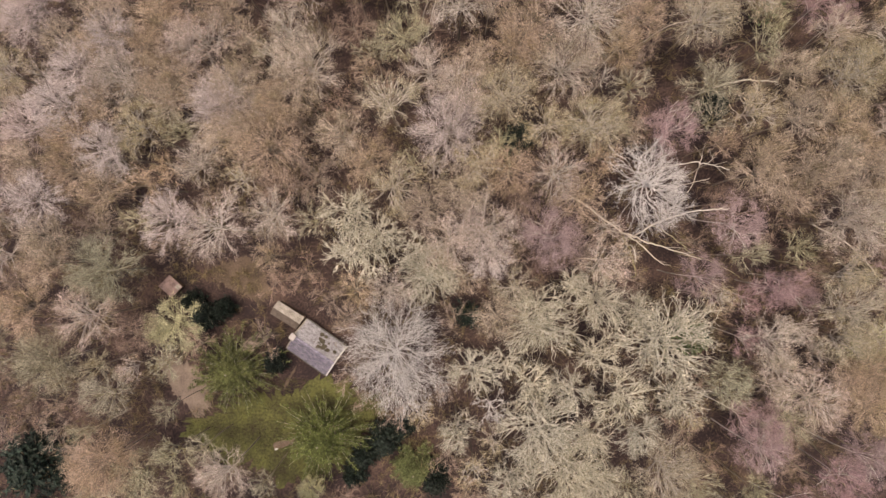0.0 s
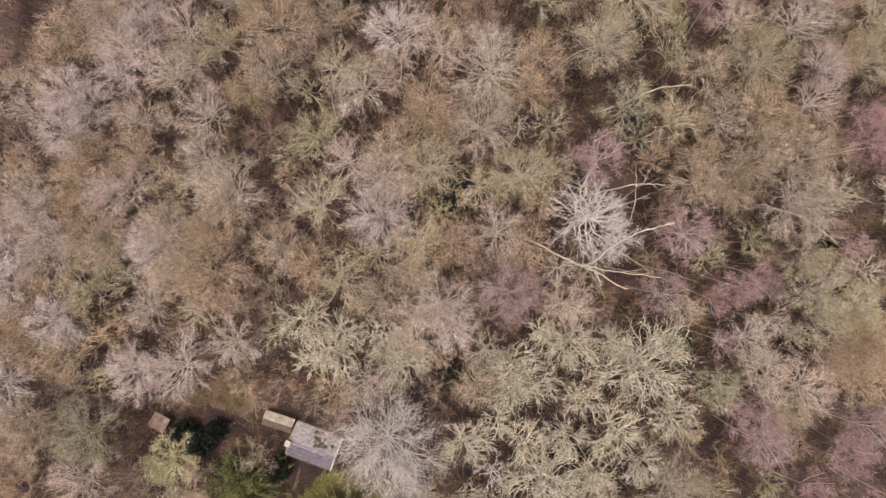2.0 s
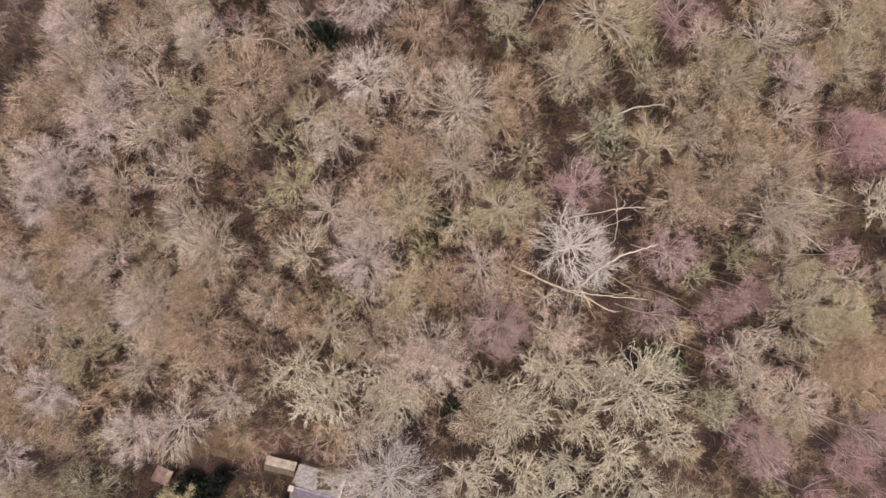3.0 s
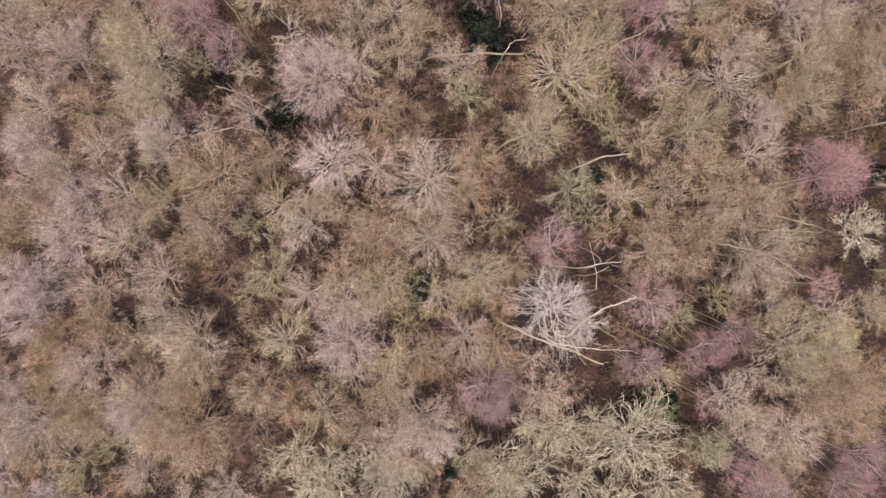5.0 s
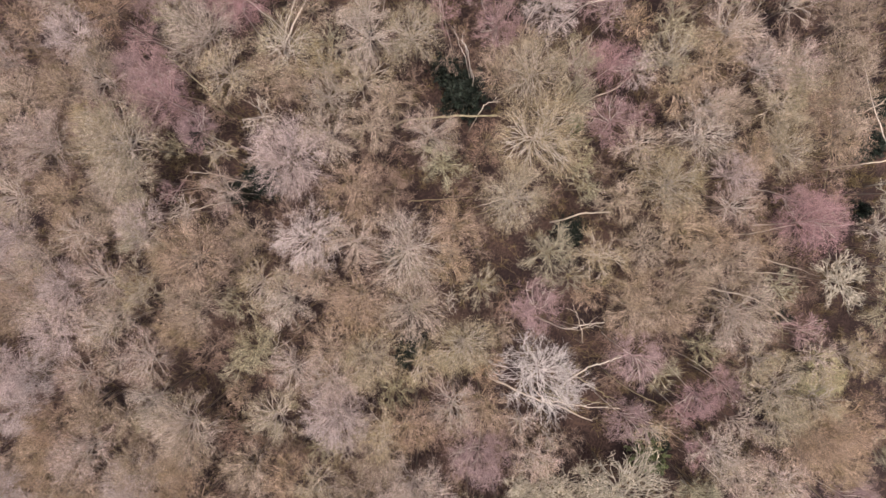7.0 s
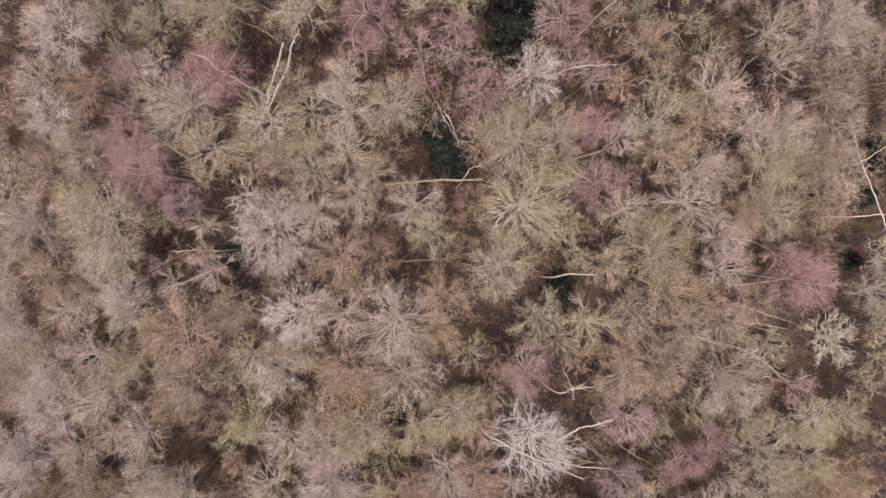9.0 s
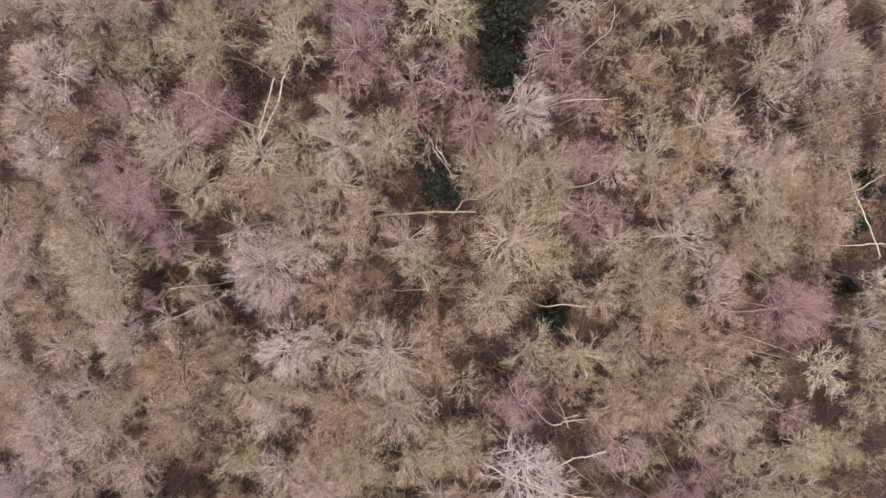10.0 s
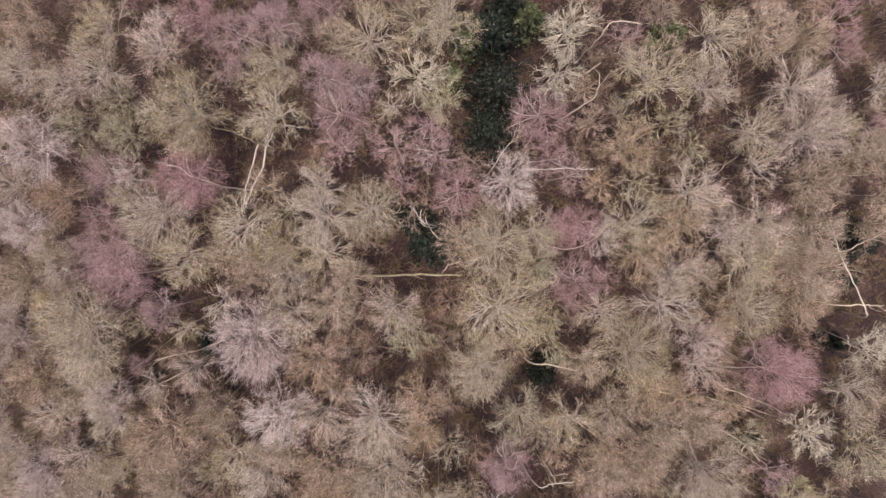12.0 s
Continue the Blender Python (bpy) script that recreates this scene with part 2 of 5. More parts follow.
def bare_tree(seed, r, h, counts, fan, twig, reach=0.24, depth=0.62, lumps=0.13, tuft=0.4, trunk_radius=0.11, wobble=0.1, lean=0.0, low=-0.1, droop=0.0, bent=0.0, stout=1.0, pieces=1, spray=5, spray_fan=48, spray_reach=0.17, skeleton=False, bold=0):
    """Trunk, limbs, and finer twigs in three piles. The limbs fill a lumpy dome of radius r."""
    rng = np.random.default_rng(seed)
    wood, limb_wood, crown = Pile(), Pile(), Pile()
    n1, n2, n3, n4 = counts
    shape = np.array([r, r, depth * r])
    az0 = rng.uniform(0, 6.28)
    heart = np.array([[0.0, 0.0, h - depth * r * 0.97]])
    foot = np.array([[-lean * h * math.cos(az0), -lean * h * math.sin(az0), 0.0]])
    stem = between(foot, heart, np.array([[rng.normal() * 0.05, rng.normal() * 0.05, 0.0]]), trunk_radius, trunk_radius * 0.3)
    stem.draw(wood, 5, rng, 7)
    i = np.arange(n1)
    z = low + (1 - low) * np.sqrt((i + 0.5) / n1)
    az = az0 + i * 2.39996 + rng.normal(size=n1) * 0.22
    flat = np.sqrt(np.clip(1 - z * z, 0, 1))
    u1 = unit(np.stack([flat * np.cos(az), flat * np.sin(az), z], 1) + rng.normal(size=(n1, 3)) * 0.1)
    lobe = rng.uniform(1 - lumps, 1 + lumps, n1)
    t1 = np.clip(0.8 + 0.19 * (i + 0.5) / n1 + rng.uniform(-0.05, 0.05, n1), 0, 0.99)
    start = stem.p + (stem.d * t1[:, None] + stem.bow * (t1 ** 2)[:, None]) * stem.length
    bow = rng.normal(size=(n1, 3)) * wobble
    bow[:, 2] += 0.12 - droop
    limbs = between(start, heart + shape * u1 * lobe[:, None] * 0.55, bow, trunk_radius * 0.46, trunk_radius * 0.22)
    if bold:
        # a few pale limbs stand out of the crown
        far = between(start[::bold], heart + shape * u1[::bold] * 1.02, bow[::bold] * 1.6, trunk_radius * 0.6, trunk_radius * 0.22)
        far.draw(limb_wood, 5, rng, 4)
        for _ in range(2):
            fork_at = far.at(rng.uniform(0.4, 0.75, len(far.p)))
            way = unit(u1[::bold] + across(u1[::bold], rng) * 0.5)
            between(fork_at, heart + shape * way, rng.normal(size=way.shape) * 0.2, trunk_radius * 0.34, trunk_radius * 0.12).draw(limb_wood, 4, rng, 3)
        limbs.draw(crown, 2, rng, 3)
    else:
        limbs.draw(limb_wood, 2, rng, 4)

    def branch_out(parent, u, size, count, spread, t0, end, jitter, radius):
        idx = np.repeat(np.arange(len(u)), count)
        uu = unit(u[idx] + across(u[idx], rng) * (spread * rng.uniform(0.35, 1.25, len(idx)))[:, None])
        t = rng.uniform(t0, 1.0, len(idx))
        sub = Boughs(parent.p[idx], parent.d[idx], parent.length[idx], parent.bow[idx], parent.r0[idx], parent.r1[idx])
        sub.d = parent.d[idx]
        tip = heart + shape * uu * (size[idx] * end * rng.uniform(1 - jitter, 1 + jitter, len(idx)))[:, None]
        b = rng.normal(size=(len(idx), 3)) * wobble
        b[:, 2] -= droop
        return between(sub.at(t), tip, b, radius, radius * 0.5), uu, size[idx]

    two, u2, s2 = branch_out(limbs, u1, lobe, n2, tuft, 0.3, 0.8, 0.08, twig * 1.9 * stout)
    two.draw(limb_wood if skeleton else crown, pieces, rng, 3)
    three, u3, s3 = branch_out(two, u2, s2, n3, tuft * 0.55, 0.3, 0.97, 0.1, twig * 1.3 * stout)
    three.draw(limb_wood if skeleton else crown, pieces, rng, 3, pointed=True)
    if not n4:
        return wood, limb_wood, crown
    idx = np.repeat(np.arange(len(u3)), n4)
    t = rng.uniform(0.15, 1.0, len(idx))
    sub = Boughs(three.p[idx], three.d[idx], three.length[idx], three.bow[idx], three.r0[idx], three.r1[idx])
    sub.d = three.d[idx]
    p0 = sub.at(t)
    way = unit(0.6 * sub.way(t) + 0.5 * u3[idx])
    wide = 1 + 0.6 * np.clip(u3[idx][:, 2], 0, 1) ** 2
    ang = np.radians(np.minimum(fan * wide * rng.uniform(0.25, 1.3, len(idx)), 95))[:, None]
    way = way * np.cos(ang) + across(way, rng) * np.sin(ang)
    way[:, 2] -= droop
    p1 = p0 + way * (reach * r * rng.uniform(0.55, 1.3, len(idx)))[:, None]
    if bent:
        mid = (p0 + p1) * 0.5 + across(way, rng) * (bent * reach * r)
        crown.add(prisms(p0, mid, np.full(len(idx), twig), np.full(len(idx), twig * 0.7), rng))
        crown.add(prisms(mid, p1, np.full(len(idx), twig * 0.7), np.zeros(len(idx)), rng))
    else:
        crown.add(slivers(p0, p1, twig, rng))
    if spray:
        k = np.repeat(np.arange(len(idx)), spray)
        t = rng.uniform(0.0, 0.95, len(k))[:, None]
        q0 = p0[k] * (1 - t) + p1[k] * t + rng.normal(size=(len(k), 3)) * (0.03 * r)
        w = unit(0.5 * way[k] + 0.6 * u3[idx][k])
        ang = np.radians(spray_fan * rng.uniform(0.2, 1.4, len(k)))[:, None]
        w = w * np.cos(ang) + across(w, rng) * np.sin(ang)
        w[:, 2] -= droop
        q1 = q0 + w * (spray_reach * r * rng.uniform(0.5, 1.4, len(k)))[:, None]
        crown.add(slivers(q0, q1, twig * 0.8, rng))
    return wood, limb_wood, crown


# ---- the ground ----
def ground_height(x, y):
    """Gentle swells of the woodland floor."""
    x, y = np.asarray(x, float), np.asarray(y, float)
    z = 0.16 * np.sin(x * 0.31 + 1.3 * np.sin(y * 0.17)) + 0.14 * np.sin(y * 0.27 + 0.9 * np.sin(x * 0.13)) + 0.05 * np.sin(x * 1.1 + y * 0.8)
    calm = np.clip((np.hypot(x + 20, y + 12) - 9) / 12, 0, 1)
    far = np.clip(1.4 - np.hypot(x - 20, y - 25) / 400, 0, 1)
    return z * calm * far


def build_ground():
    s = np.linspace(-1, 1, 161)
    line = 95 * s + 2400 * np.sign(s) * np.abs(s) ** 9
    gx, gy = np.meshgrid(line + 20, line + 25)
    verts = np.stack([gx.ravel(), gy.ravel(), ground_height(gx, gy).ravel()], 1)
    i = np.arange(160)
    a = (i[:, None] * 161 + i[None, :]).ravel()
    tris = np.concatenate([np.stack([a, a + 1, a + 162], 1), np.stack([a, a + 162, a + 161], 1)])
    return tagged(new("ground", mesh_of("ground", verts, tris, SHADED_LITTER, True)), "woodland floor of brown leaf litter and dead bracken, darkened for canopy shade", "ground", kind="structure")


build_ground()

# dark openings in the wood, where little grows: centre and radius
OPENINGS = [(77.4, 9.4, 6.0), (66.7, -3.6, 3.5), (54.2, -8.1, 3.5), (50.5, -27.5, 4.0), (-17.3, -12.2, 5.3), (-26.3, -15.1, 5.3), (-14.7, -22.3, 5.3), (-32.1, -18.7, 4.9), (-9.0, -24.5, 4.9), (-52.7, -27.7, 4.2), (-29.2, -7.2, 4.2), (-24.9, -4.3, 4.2), (-26.3, -23.0, 4.2), (-20.5, -25.2, 4.2), (31.6, 40.0, 4.2), (46.1, 53.0, 4.2), (21.1, 31.9, 3.5), (29.8, -9.9, 3.5), (26.8, 38.8, 3.5), (25.0, -1.0, 3.2), (31.0, -2.2, 3.2), (32.8, 19.5, 3.2), (20.5, 28.1, 3.2), (2.6, 45.1, 3.2), (68.9, 4.0, 3.2), (-20.9, -7.5, 2.8), (-34.6, -4.6, 2.8), (36.2, 18.7, 2.8), (55.5, -4.5, 2.8), (58.1, -9.1, 2.8), (14.7, 57.9, 2.8), (82.4, 23.6, 2.8), (19.7, 18.1, 2.8)]


def patch(name, cx, cy, rx, ry, turn, material, lift, label, category, seed):
    """A patch of another ground cover with an uneven outline, laid over the swells."""
    rng = np.random.default_rng(seed)
    n, rings = 180, 14
    a = np.arange(n) * 2 * math.pi / n
    edge = rng.uniform(0.82, 1.08, n) + 0.13 * np.sin(3 * a + rng.uniform(0, 6)) + 0.09 * np.sin(7 * a + rng.uniform(0, 6)) + 0.05 * np.sin(17 * a + rng.uniform(0, 6))
    f = np.linspace(0, 1, rings + 1)[1:]
    px, py = rx * edge * np.cos(a), ry * edge * np.sin(a)
    c, s = math.cos(turn), math.sin(turn)
    x = cx + f[:, None] * (px * c - py * s)
    y = cy + f[:, None] * (px * s + py * c)
    drop = np.where(f > 0.99, -0.06, lift)[:, None]
    z = ground_height(x, y) + drop
    verts = np.concatenate([[[cx, cy, float(ground_height(cx, cy)) + lift]], np.stack([x, y, z], -1).reshape(-1, 3)])
    k = np.arange(n)
    k2 = (k + 1) % n
    tris = [np.stack([np.zeros(n, int), 1 + k, 1 + k2], 1)]
    for j in range(rings - 1):
        b = 1 + j * n
        tris += [np.stack([b + k, b + n + k, b + n + k2], 1), np.stack([b + k, b + n + k2, b + k2], 1)]
    return tagged(new(name, mesh_of(name, verts, np.concatenate(tris), material, True)), label, category, kind="structure")


patch("clearing", -26.4, -3.9, 4.6, 2.6, -0.5, BRACKEN, 0.03, "clearing of russet dead bracken behind the cottage", "clearing", 3)
patch("lawn", -20.5, -24.0, 13.0, 6.5, 0.12, GRASS, 0.05, "rough green lawn beside the cottage", "lawn", 4)
patch("path", -33.9, -17.9, 2.3, 5.2, 0.7, PATH_EARTH, 0.07, "pale trodden earth track between the shrubs", "path", 9)


def clear_of_house(x, y):
    return (np.hypot(x + 16, y + 12.5) > 5.5) & (np.hypot(x + 20, y + 7.5) > 3) & (np.hypot((x + 20.5) / 13, (y + 24) / 7) > 1) & (np.hypot(x + 35.3, y + 4.9) > 2) & (np.hypot(x + 30.5, y + 8) > 3.5) & (np.hypot(x + 34, y + 18) > 3.2)


def build_undergrowth():
    rng = np.random.default_rng(21)
    heads = np.stack([rng.uniform(-62, 98, 6500), rng.uniform(-46, 100, 6500)], 1)
    extra = [np.array([gx, gy]) + rng.normal(size=(int(gr * gr * 2), 2)) * gr * 0.55 for gx, gy, gr in OPENINGS]
    heads = np.concatenate([heads] + extra)
    on_way = np.abs((heads[:, 0] - 18) * 0.78 - (heads[:, 1] - 24) * 0.62) < 62
    open_spot = np.zeros(len(heads), bool)
    for gx, gy, gr in OPENINGS:
        open_spot |= np.hypot(heads[:, 0] - gx, heads[:, 1] - gy) < gr
    thin = rng.uniform(0, 1, len(heads)) < 0.4
    heads = heads[on_way & (~open_spot | thin) & clear_of_house(heads[:, 0], heads[:, 1])]
    idx = np.repeat(np.arange(len(heads)), 5)
    p = heads[idx] + rng.normal(size=(len(idx), 2)) * 0.25
    p0 = np.stack([p[:, 0], p[:, 1], ground_height(p[:, 0], p[:, 1])], 1)
    low = np.zeros(len(heads), bool)
    for gx, gy, gr in OPENINGS:
        low |= np.hypot(heads[:, 0] - gx, heads[:, 1] - gy) < gr + 0.5
    size = np.where(low, rng.uniform(0.5, 2.2, len(heads)), rng.uniform(1.5, 7.5, len(heads)))[idx] * rng.uniform(0.6, 1.2, len(idx))
    d = rng.normal(size=(len(idx), 3)) * 0.3
    d[:, 2] = rng.uniform(0.6, 1.1, len(idx))
    p1 = p0 + d * size[:, None]
    pile = Pile()
    pile.add(slivers(p0, p1, 0.025, rng))
    k = np.repeat(np.arange(len(idx)), 8)
    t = rng.uniform(0.35, 1.0, len(k))[:, None]
    q0 = p0[k] * (1 - t) + p1[k] * t
    w = unit(rng.normal(size=(len(k), 3)) * [1, 1, 0.5] + [0, 0, 0.35])
    q1 = q0 + w * rng.uniform(0.4, 1.4, len(k))[:, None]
    pile.add(slivers(q0, q1, 0.026, rng))
    return tagged(new("undergrowth", pile.mesh("undergrowth", SCRUB)), "tangled russet brush and dead bracken on the woodland floor", "undergrowth", kind="stuff")


build_undergrowth()


# ---- the trees ----
# counts of limbs, boughs, branches, twigs; the fan of the twigs in degrees; twig radius
HABIT = {
    "tan": dict(depth=0.62, counts=(20, 3, 3, 4), fan=46, twig=0.0145, tuft=0.5, reach=0.24, lumps=0.06, spray=5, spray_reach=0.16, spray_fan=66, low=0.0, stout=1.3),
    "grey": dict(skeleton=True, depth=0.6, counts=(18, 3, 3, 4), fan=38, twig=0.0145, tuft=0.45, reach=0.25, lumps=0.13, spray=5, spray_reach=0.15, spray_fan=56, low=0.0, stout=1.1),
    "coral": dict(skeleton=True, counts=(15, 3, 4, 3), fan=60, twig=0.026, reach=0.22, wobble=0.34, lumps=0.24, tuft=0.48, spray=0, bent=0.26, stout=1.4, pieces=2, low=-0.05),
    "olive_tan": dict(skeleton=True, depth=0.6, counts=(17, 3, 3, 4), fan=46, twig=0.017, reach=0.24, wobble=0.22, lumps=0.15, tuft=0.48, spray=5, spray_reach=0.15, spray_fan=60, low=0.0, stout=1.1),
    "lilac": dict(depth=0.62, counts=(20, 3, 3, 4), fan=34, twig=0.015, tuft=0.46, reach=0.26, lumps=0.1, spray=6, spray_reach=0.15, spray_fan=52, low=0.0, stout=1.3),
    "birch": dict(counts=(17, 3, 3, 4), fan=66, twig=0.013, reach=0.23, wobble=0.2, lumps=0.26, tuft=0.6, trunk_radius=0.075, lean=0.1, droop=0.08, depth=0.75, low=-0.2, spray=7, spray_reach=0.15, spray_fan=80, bold=5),
    "ash": dict(skeleton=True, counts=(12, 3, 4, 4), fan=50, twig=0.016, reach=0.17, wobble=0.4, lumps=0.28, tuft=0.52, trunk_radius=0.13, depth=0.6, spray=1, spray_reach=0.1, bent=0.24, stout=1.05, pieces=2),
    "lichen": dict(counts=(15, 3, 3, 4), fan=48, twig=0.018, reach=0.24, wobble=0.2, spray=5, spray_reach=0.15, spray_fan=60, stout=1.2, low=0.0),
    "russet": dict(counts=(11, 3, 3, 4), fan=65, twig=0.013, reach=0.26, tuft=0.55, trunk_radius=0.07, low=-0.1, depth=0.75, spray=5, spray_reach=0.17, spray_fan=100),
    "willow": dict(counts=(14, 4, 4, 4), fan=60, twig=0.026, reach=0.2, wobble=0.2, trunk_radius=0.14, low=-0.35, depth=0.9, spray=4, spray_fan=80),
    "snag": dict(counts=(9, 3, 3, 0), fan=40, twig=0.016, wobble=0.36, lumps=0.25, tuft=0.55, trunk_radius=0.12, depth=0.6, pieces=3),
}
HEIGHT = {"tan": 14.8, "grey": 15.0, "coral": 14.6, "olive_tan": 14.8, "birch": 13.2, "ash": 15.2, "lilac": 15.2, "lichen": 13.2, "russet": 10.0, "willow": 7.0, "holly": 6.5, "evergreen": 12.0, "snag": 16.6, "ivy": 11.0}
WORDS = {
    "tan": "bare broadleaf tree with fine tan twigs",
    "grey": "bare broadleaf tree with pale grey-buff twigs",
    "coral": "bare oak with knotted lichen-yellow branches",
    "olive_tan": "bare oak with olive-tan branching twigs",
    "birch": "bare birch with hazy mauve twigs and pale trunk",
    "ash": "bare ash with bold silvery white branches",
    "lilac": "bare broadleaf tree with soft lilac-grey twigs",
    "lichen": "bare tree with grey-green lichen-covered twigs",
    "russet": "slender bare tree with thin russet-brown twigs",
    "willow": "bushy shrub with yellow-green catkin-laden twigs",
    "snag": "dead leafless tree with bleached antler-like limbs",
    "evergreen": "tall dark ivy-clad evergreen tree between bare crowns",
    "ivy": "ivy-clad tree with mid-green leaves",
    # four hollies near the hut and dark conifer are added in place of shadow
    "holly": "dark evergreen holly with glossy green leaves",
}
KIND = {"grey": "grey_tree", "russet": "sapling", "lichen": "lichened_tree", "birch": "birch_tree", "holly": "holly_tree", "ash": "ash_tree", "coral": "oak_tree", "olive_tan": "oak_tree", "willow": "green_shrub", "snag": "dead_tree", "evergreen": "evergreen_tree", "ivy": "ivy_clad_tree"}
TREE_MESHES = {}
plant_rng = random.Random(11)


def holly(seed, r, h):
    """A cone of small folded leaves round a stem."""
    rng = np.random.default_rng(seed)
    wood, crown = Pile(), Pile()
    stem = Boughs(np.zeros((1, 3)), np.array([[0, 0, 1.0]]), np.array([h * 0.93]), np.zeros((1, 3)), np.array([0.13]), np.array([0.02]))
    stem.draw(wood, 5, rng, 7)
    n1 = 46
    t = np.linspace(0.12, 0.97, n1)
    az = np.arange(n1) * 2.4
    reach = r * np.clip(1.12 - t ** 1.5, 0.12, 1) * rng.uniform(0.75, 1.1, n1)
    full = Boughs(np.repeat(stem.p, n1, 0), np.repeat(stem.d, n1, 0), np.repeat(stem.length, n1), np.zeros((n1, 3)), np.ones(n1), np.ones(n1))
    d = np.stack([np.cos(az), np.sin(az), np.full(n1, 0.35)], 1)
    limbs = Boughs(full.at(t), d, reach, rng.normal(size=(n1, 3)) * 0.08, np.full(n1, 0.035), np.full(n1, 0.012))
    limbs.draw(wood, 2, rng, 3)
    sub = limbs.fork(rng, 6, 0.25, 1.0, 55, 0.4, 0.1, 0.1, 0.01)
    tt = rng.uniform(0.1, 1.05, (len(sub.p), 9))
    for k in range(9):
        c = sub.at(tt[:, k]) + rng.normal(size=sub.p.shape) * 0.09
        w = unit(sub.d + rng.normal(size=sub.p.shape) * 0.7)
        u = across(w, rng)
        n = np.cross(w, u)
        size = rng.uniform(0.13, 0.23, len(c))[:, None]
        tip, base = c + w * size, c - w * size
        left, right = c + u * size * 0.5 + n * size * 0.2, c - u * size * 0.5 + n * size * 0.2
        v = np.stack([base, left, tip, right], 1).reshape(-1, 3)
        i = np.arange(len(c))[:, None] * 4
        crown.add((v, np.concatenate([i + [[0, 1, 2]], i + [[0, 2, 3]]])))
    return wood, crown


def tree_meshes(species, size, variant):
    key = (species, size, variant)
    if key in TREE_MESHES:
        return TREE_MESHES[key]
    seed = sorted(WORDS).index(species) * 100 + size * 10 + variant
    h = HEIGHT[species]
    if species in ("holly", "evergreen", "ivy"):
        r0 = 2.2 if species == "holly" else 2.6
        wood, crown = holly(seed, r0, h)
        pair = (r0, (("trunk", wood.mesh("trunk", DULL_BARK, True)), ("crown", crown.mesh("crown", IVY_LEAF if species == "ivy" else HOLLY_LEAF))))
    else:
        r0 = (2.2, 3.2, 4.6, 8.0)[size]
        habit = dict(HABIT[species])
        a, b, c, d = habit["counts"]
        habit["counts"] = ((a - 3, b - 1, c, max(d - 1, 0)), (a, b, c, d), (a + 5, b + 1, c, d), (a + 12, b + 2, c + 1, d))[size]
        habit["trunk_radius"] = habit.get("trunk_radius", 0.11) * (0.75, 1, 1.3, 1.5)[size]
        wood, limb_wood, crown = bare_tree(seed, r0, h, **habit)
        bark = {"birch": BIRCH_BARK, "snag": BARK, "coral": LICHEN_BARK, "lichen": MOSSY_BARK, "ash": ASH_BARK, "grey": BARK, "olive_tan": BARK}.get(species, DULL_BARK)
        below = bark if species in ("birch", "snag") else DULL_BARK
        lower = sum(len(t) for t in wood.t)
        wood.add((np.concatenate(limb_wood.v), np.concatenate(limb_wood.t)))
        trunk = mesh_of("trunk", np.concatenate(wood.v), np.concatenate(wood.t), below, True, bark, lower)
        pair = (r0, (("trunk", trunk), ("crown", crown.mesh("crown", TWIGS.get(species, DEAD_WOOD)))))
    TREE_MESHES[key] = pair
    return pair


def plant(species, x, y, r):
    """One tree: an Empty at its foot with the trunk and the crown under it."""
    size = 0 if r < 2.6 else 1 if r < 3.8 else 2 if r < 6.2 else 3
    r0, pieces = tree_meshes(species, size, plant_rng.randrange(3))
    root = new(KIND.get(species, "bare_tree"))
    root.empty_display_size = 0.3
    grow = (0.86, 0.97, 1.03, 1.08)[size] * plant_rng.uniform(0.92, 1.06)
    root.matrix_basis = Matrix.LocRotScale((x, y, float(ground_height(x, y)) - 0.05), Euler((0, 0, plant_rng.uniform(0, 6.28))), (r / r0, r / r0, grow))
    for name, me in pieces:
        new(name, me).parent = root
    words = WORDS[species]
    if size == 0 and species not in ("willow", "russet"):
        words = "small " + words
    elif size >= 2:
        words = "broad " + words
    tagged(root, words, "shrub" if species == "willow" else "tree", "trees of the wood")
    return root


# strip of woodland, -48 to -36 m north
plant('russet', 46.9, -36.5, 2.50)
plant('russet', 50.4, -37.1, 2.45)
plant('russet', 53.3, -36.4, 2.36)
# strip of woodland, -36 to -24 m north
plant('russet', -52.9, -32.0, 2.50)
plant('holly', -52.7, -27.7, 4.92)
plant('russet', -48.9, -32.9, 2.50)
plant('holly', -48.0, -29.0, 2.15)
plant('lichen', -46.1, -31.3, 2.40)
plant('russet', -44.0, -24.5, 2.50)
plant('russet', -43.0, -27.7, 2.48)
plant('lichen', -42.7, -30.6, 2.00)
plant('tan', -41.2, -25.3, 1.85)
plant('lichen', -40.0, -28.8, 2.32)
plant('russet', -39.2, -32.4, 2.50)
plant('lichen', -35.9, -32.9, 2.32)
plant('lichen', -35.5, -30.1, 2.19)
plant('lichen', -34.9, -25.7, 3.38)
plant('lichen', -31.1, -27.3, 1.83)
plant('tan', -30.4, -30.9, 2.47)
plant('russet', -28.2, -26.7, 2.50)
plant('russet', -27.0, -32.9, 2.39)
plant('russet', -26.9, -30.0, 2.14)
plant('grey', -24.4, -25.0, 3.02)
plant('lichen', -22.6, -31.0, 3.08)
plant('lichen', -20.7, -27.1, 1.86)
plant('tan', -17.9, -30.7, 2.80)
plant('willow', -16.6, -30.0, 1.60)
plant('russet', -14.5, -32.6, 2.50)
plant('russet', -12.0, -30.4, 2.04)
plant('holly', -11.4, -29.0, 1.80)
plant('holly', -10.2, -26.6, 1.90)
plant('holly', -7.6, -24.6, 2.40)
plant('holly', -1.2, -29.6, 2.20)
plant('russet', 0.7, -25.2, 2.37)
plant('russet', 1.4, -33.0, 2.50)
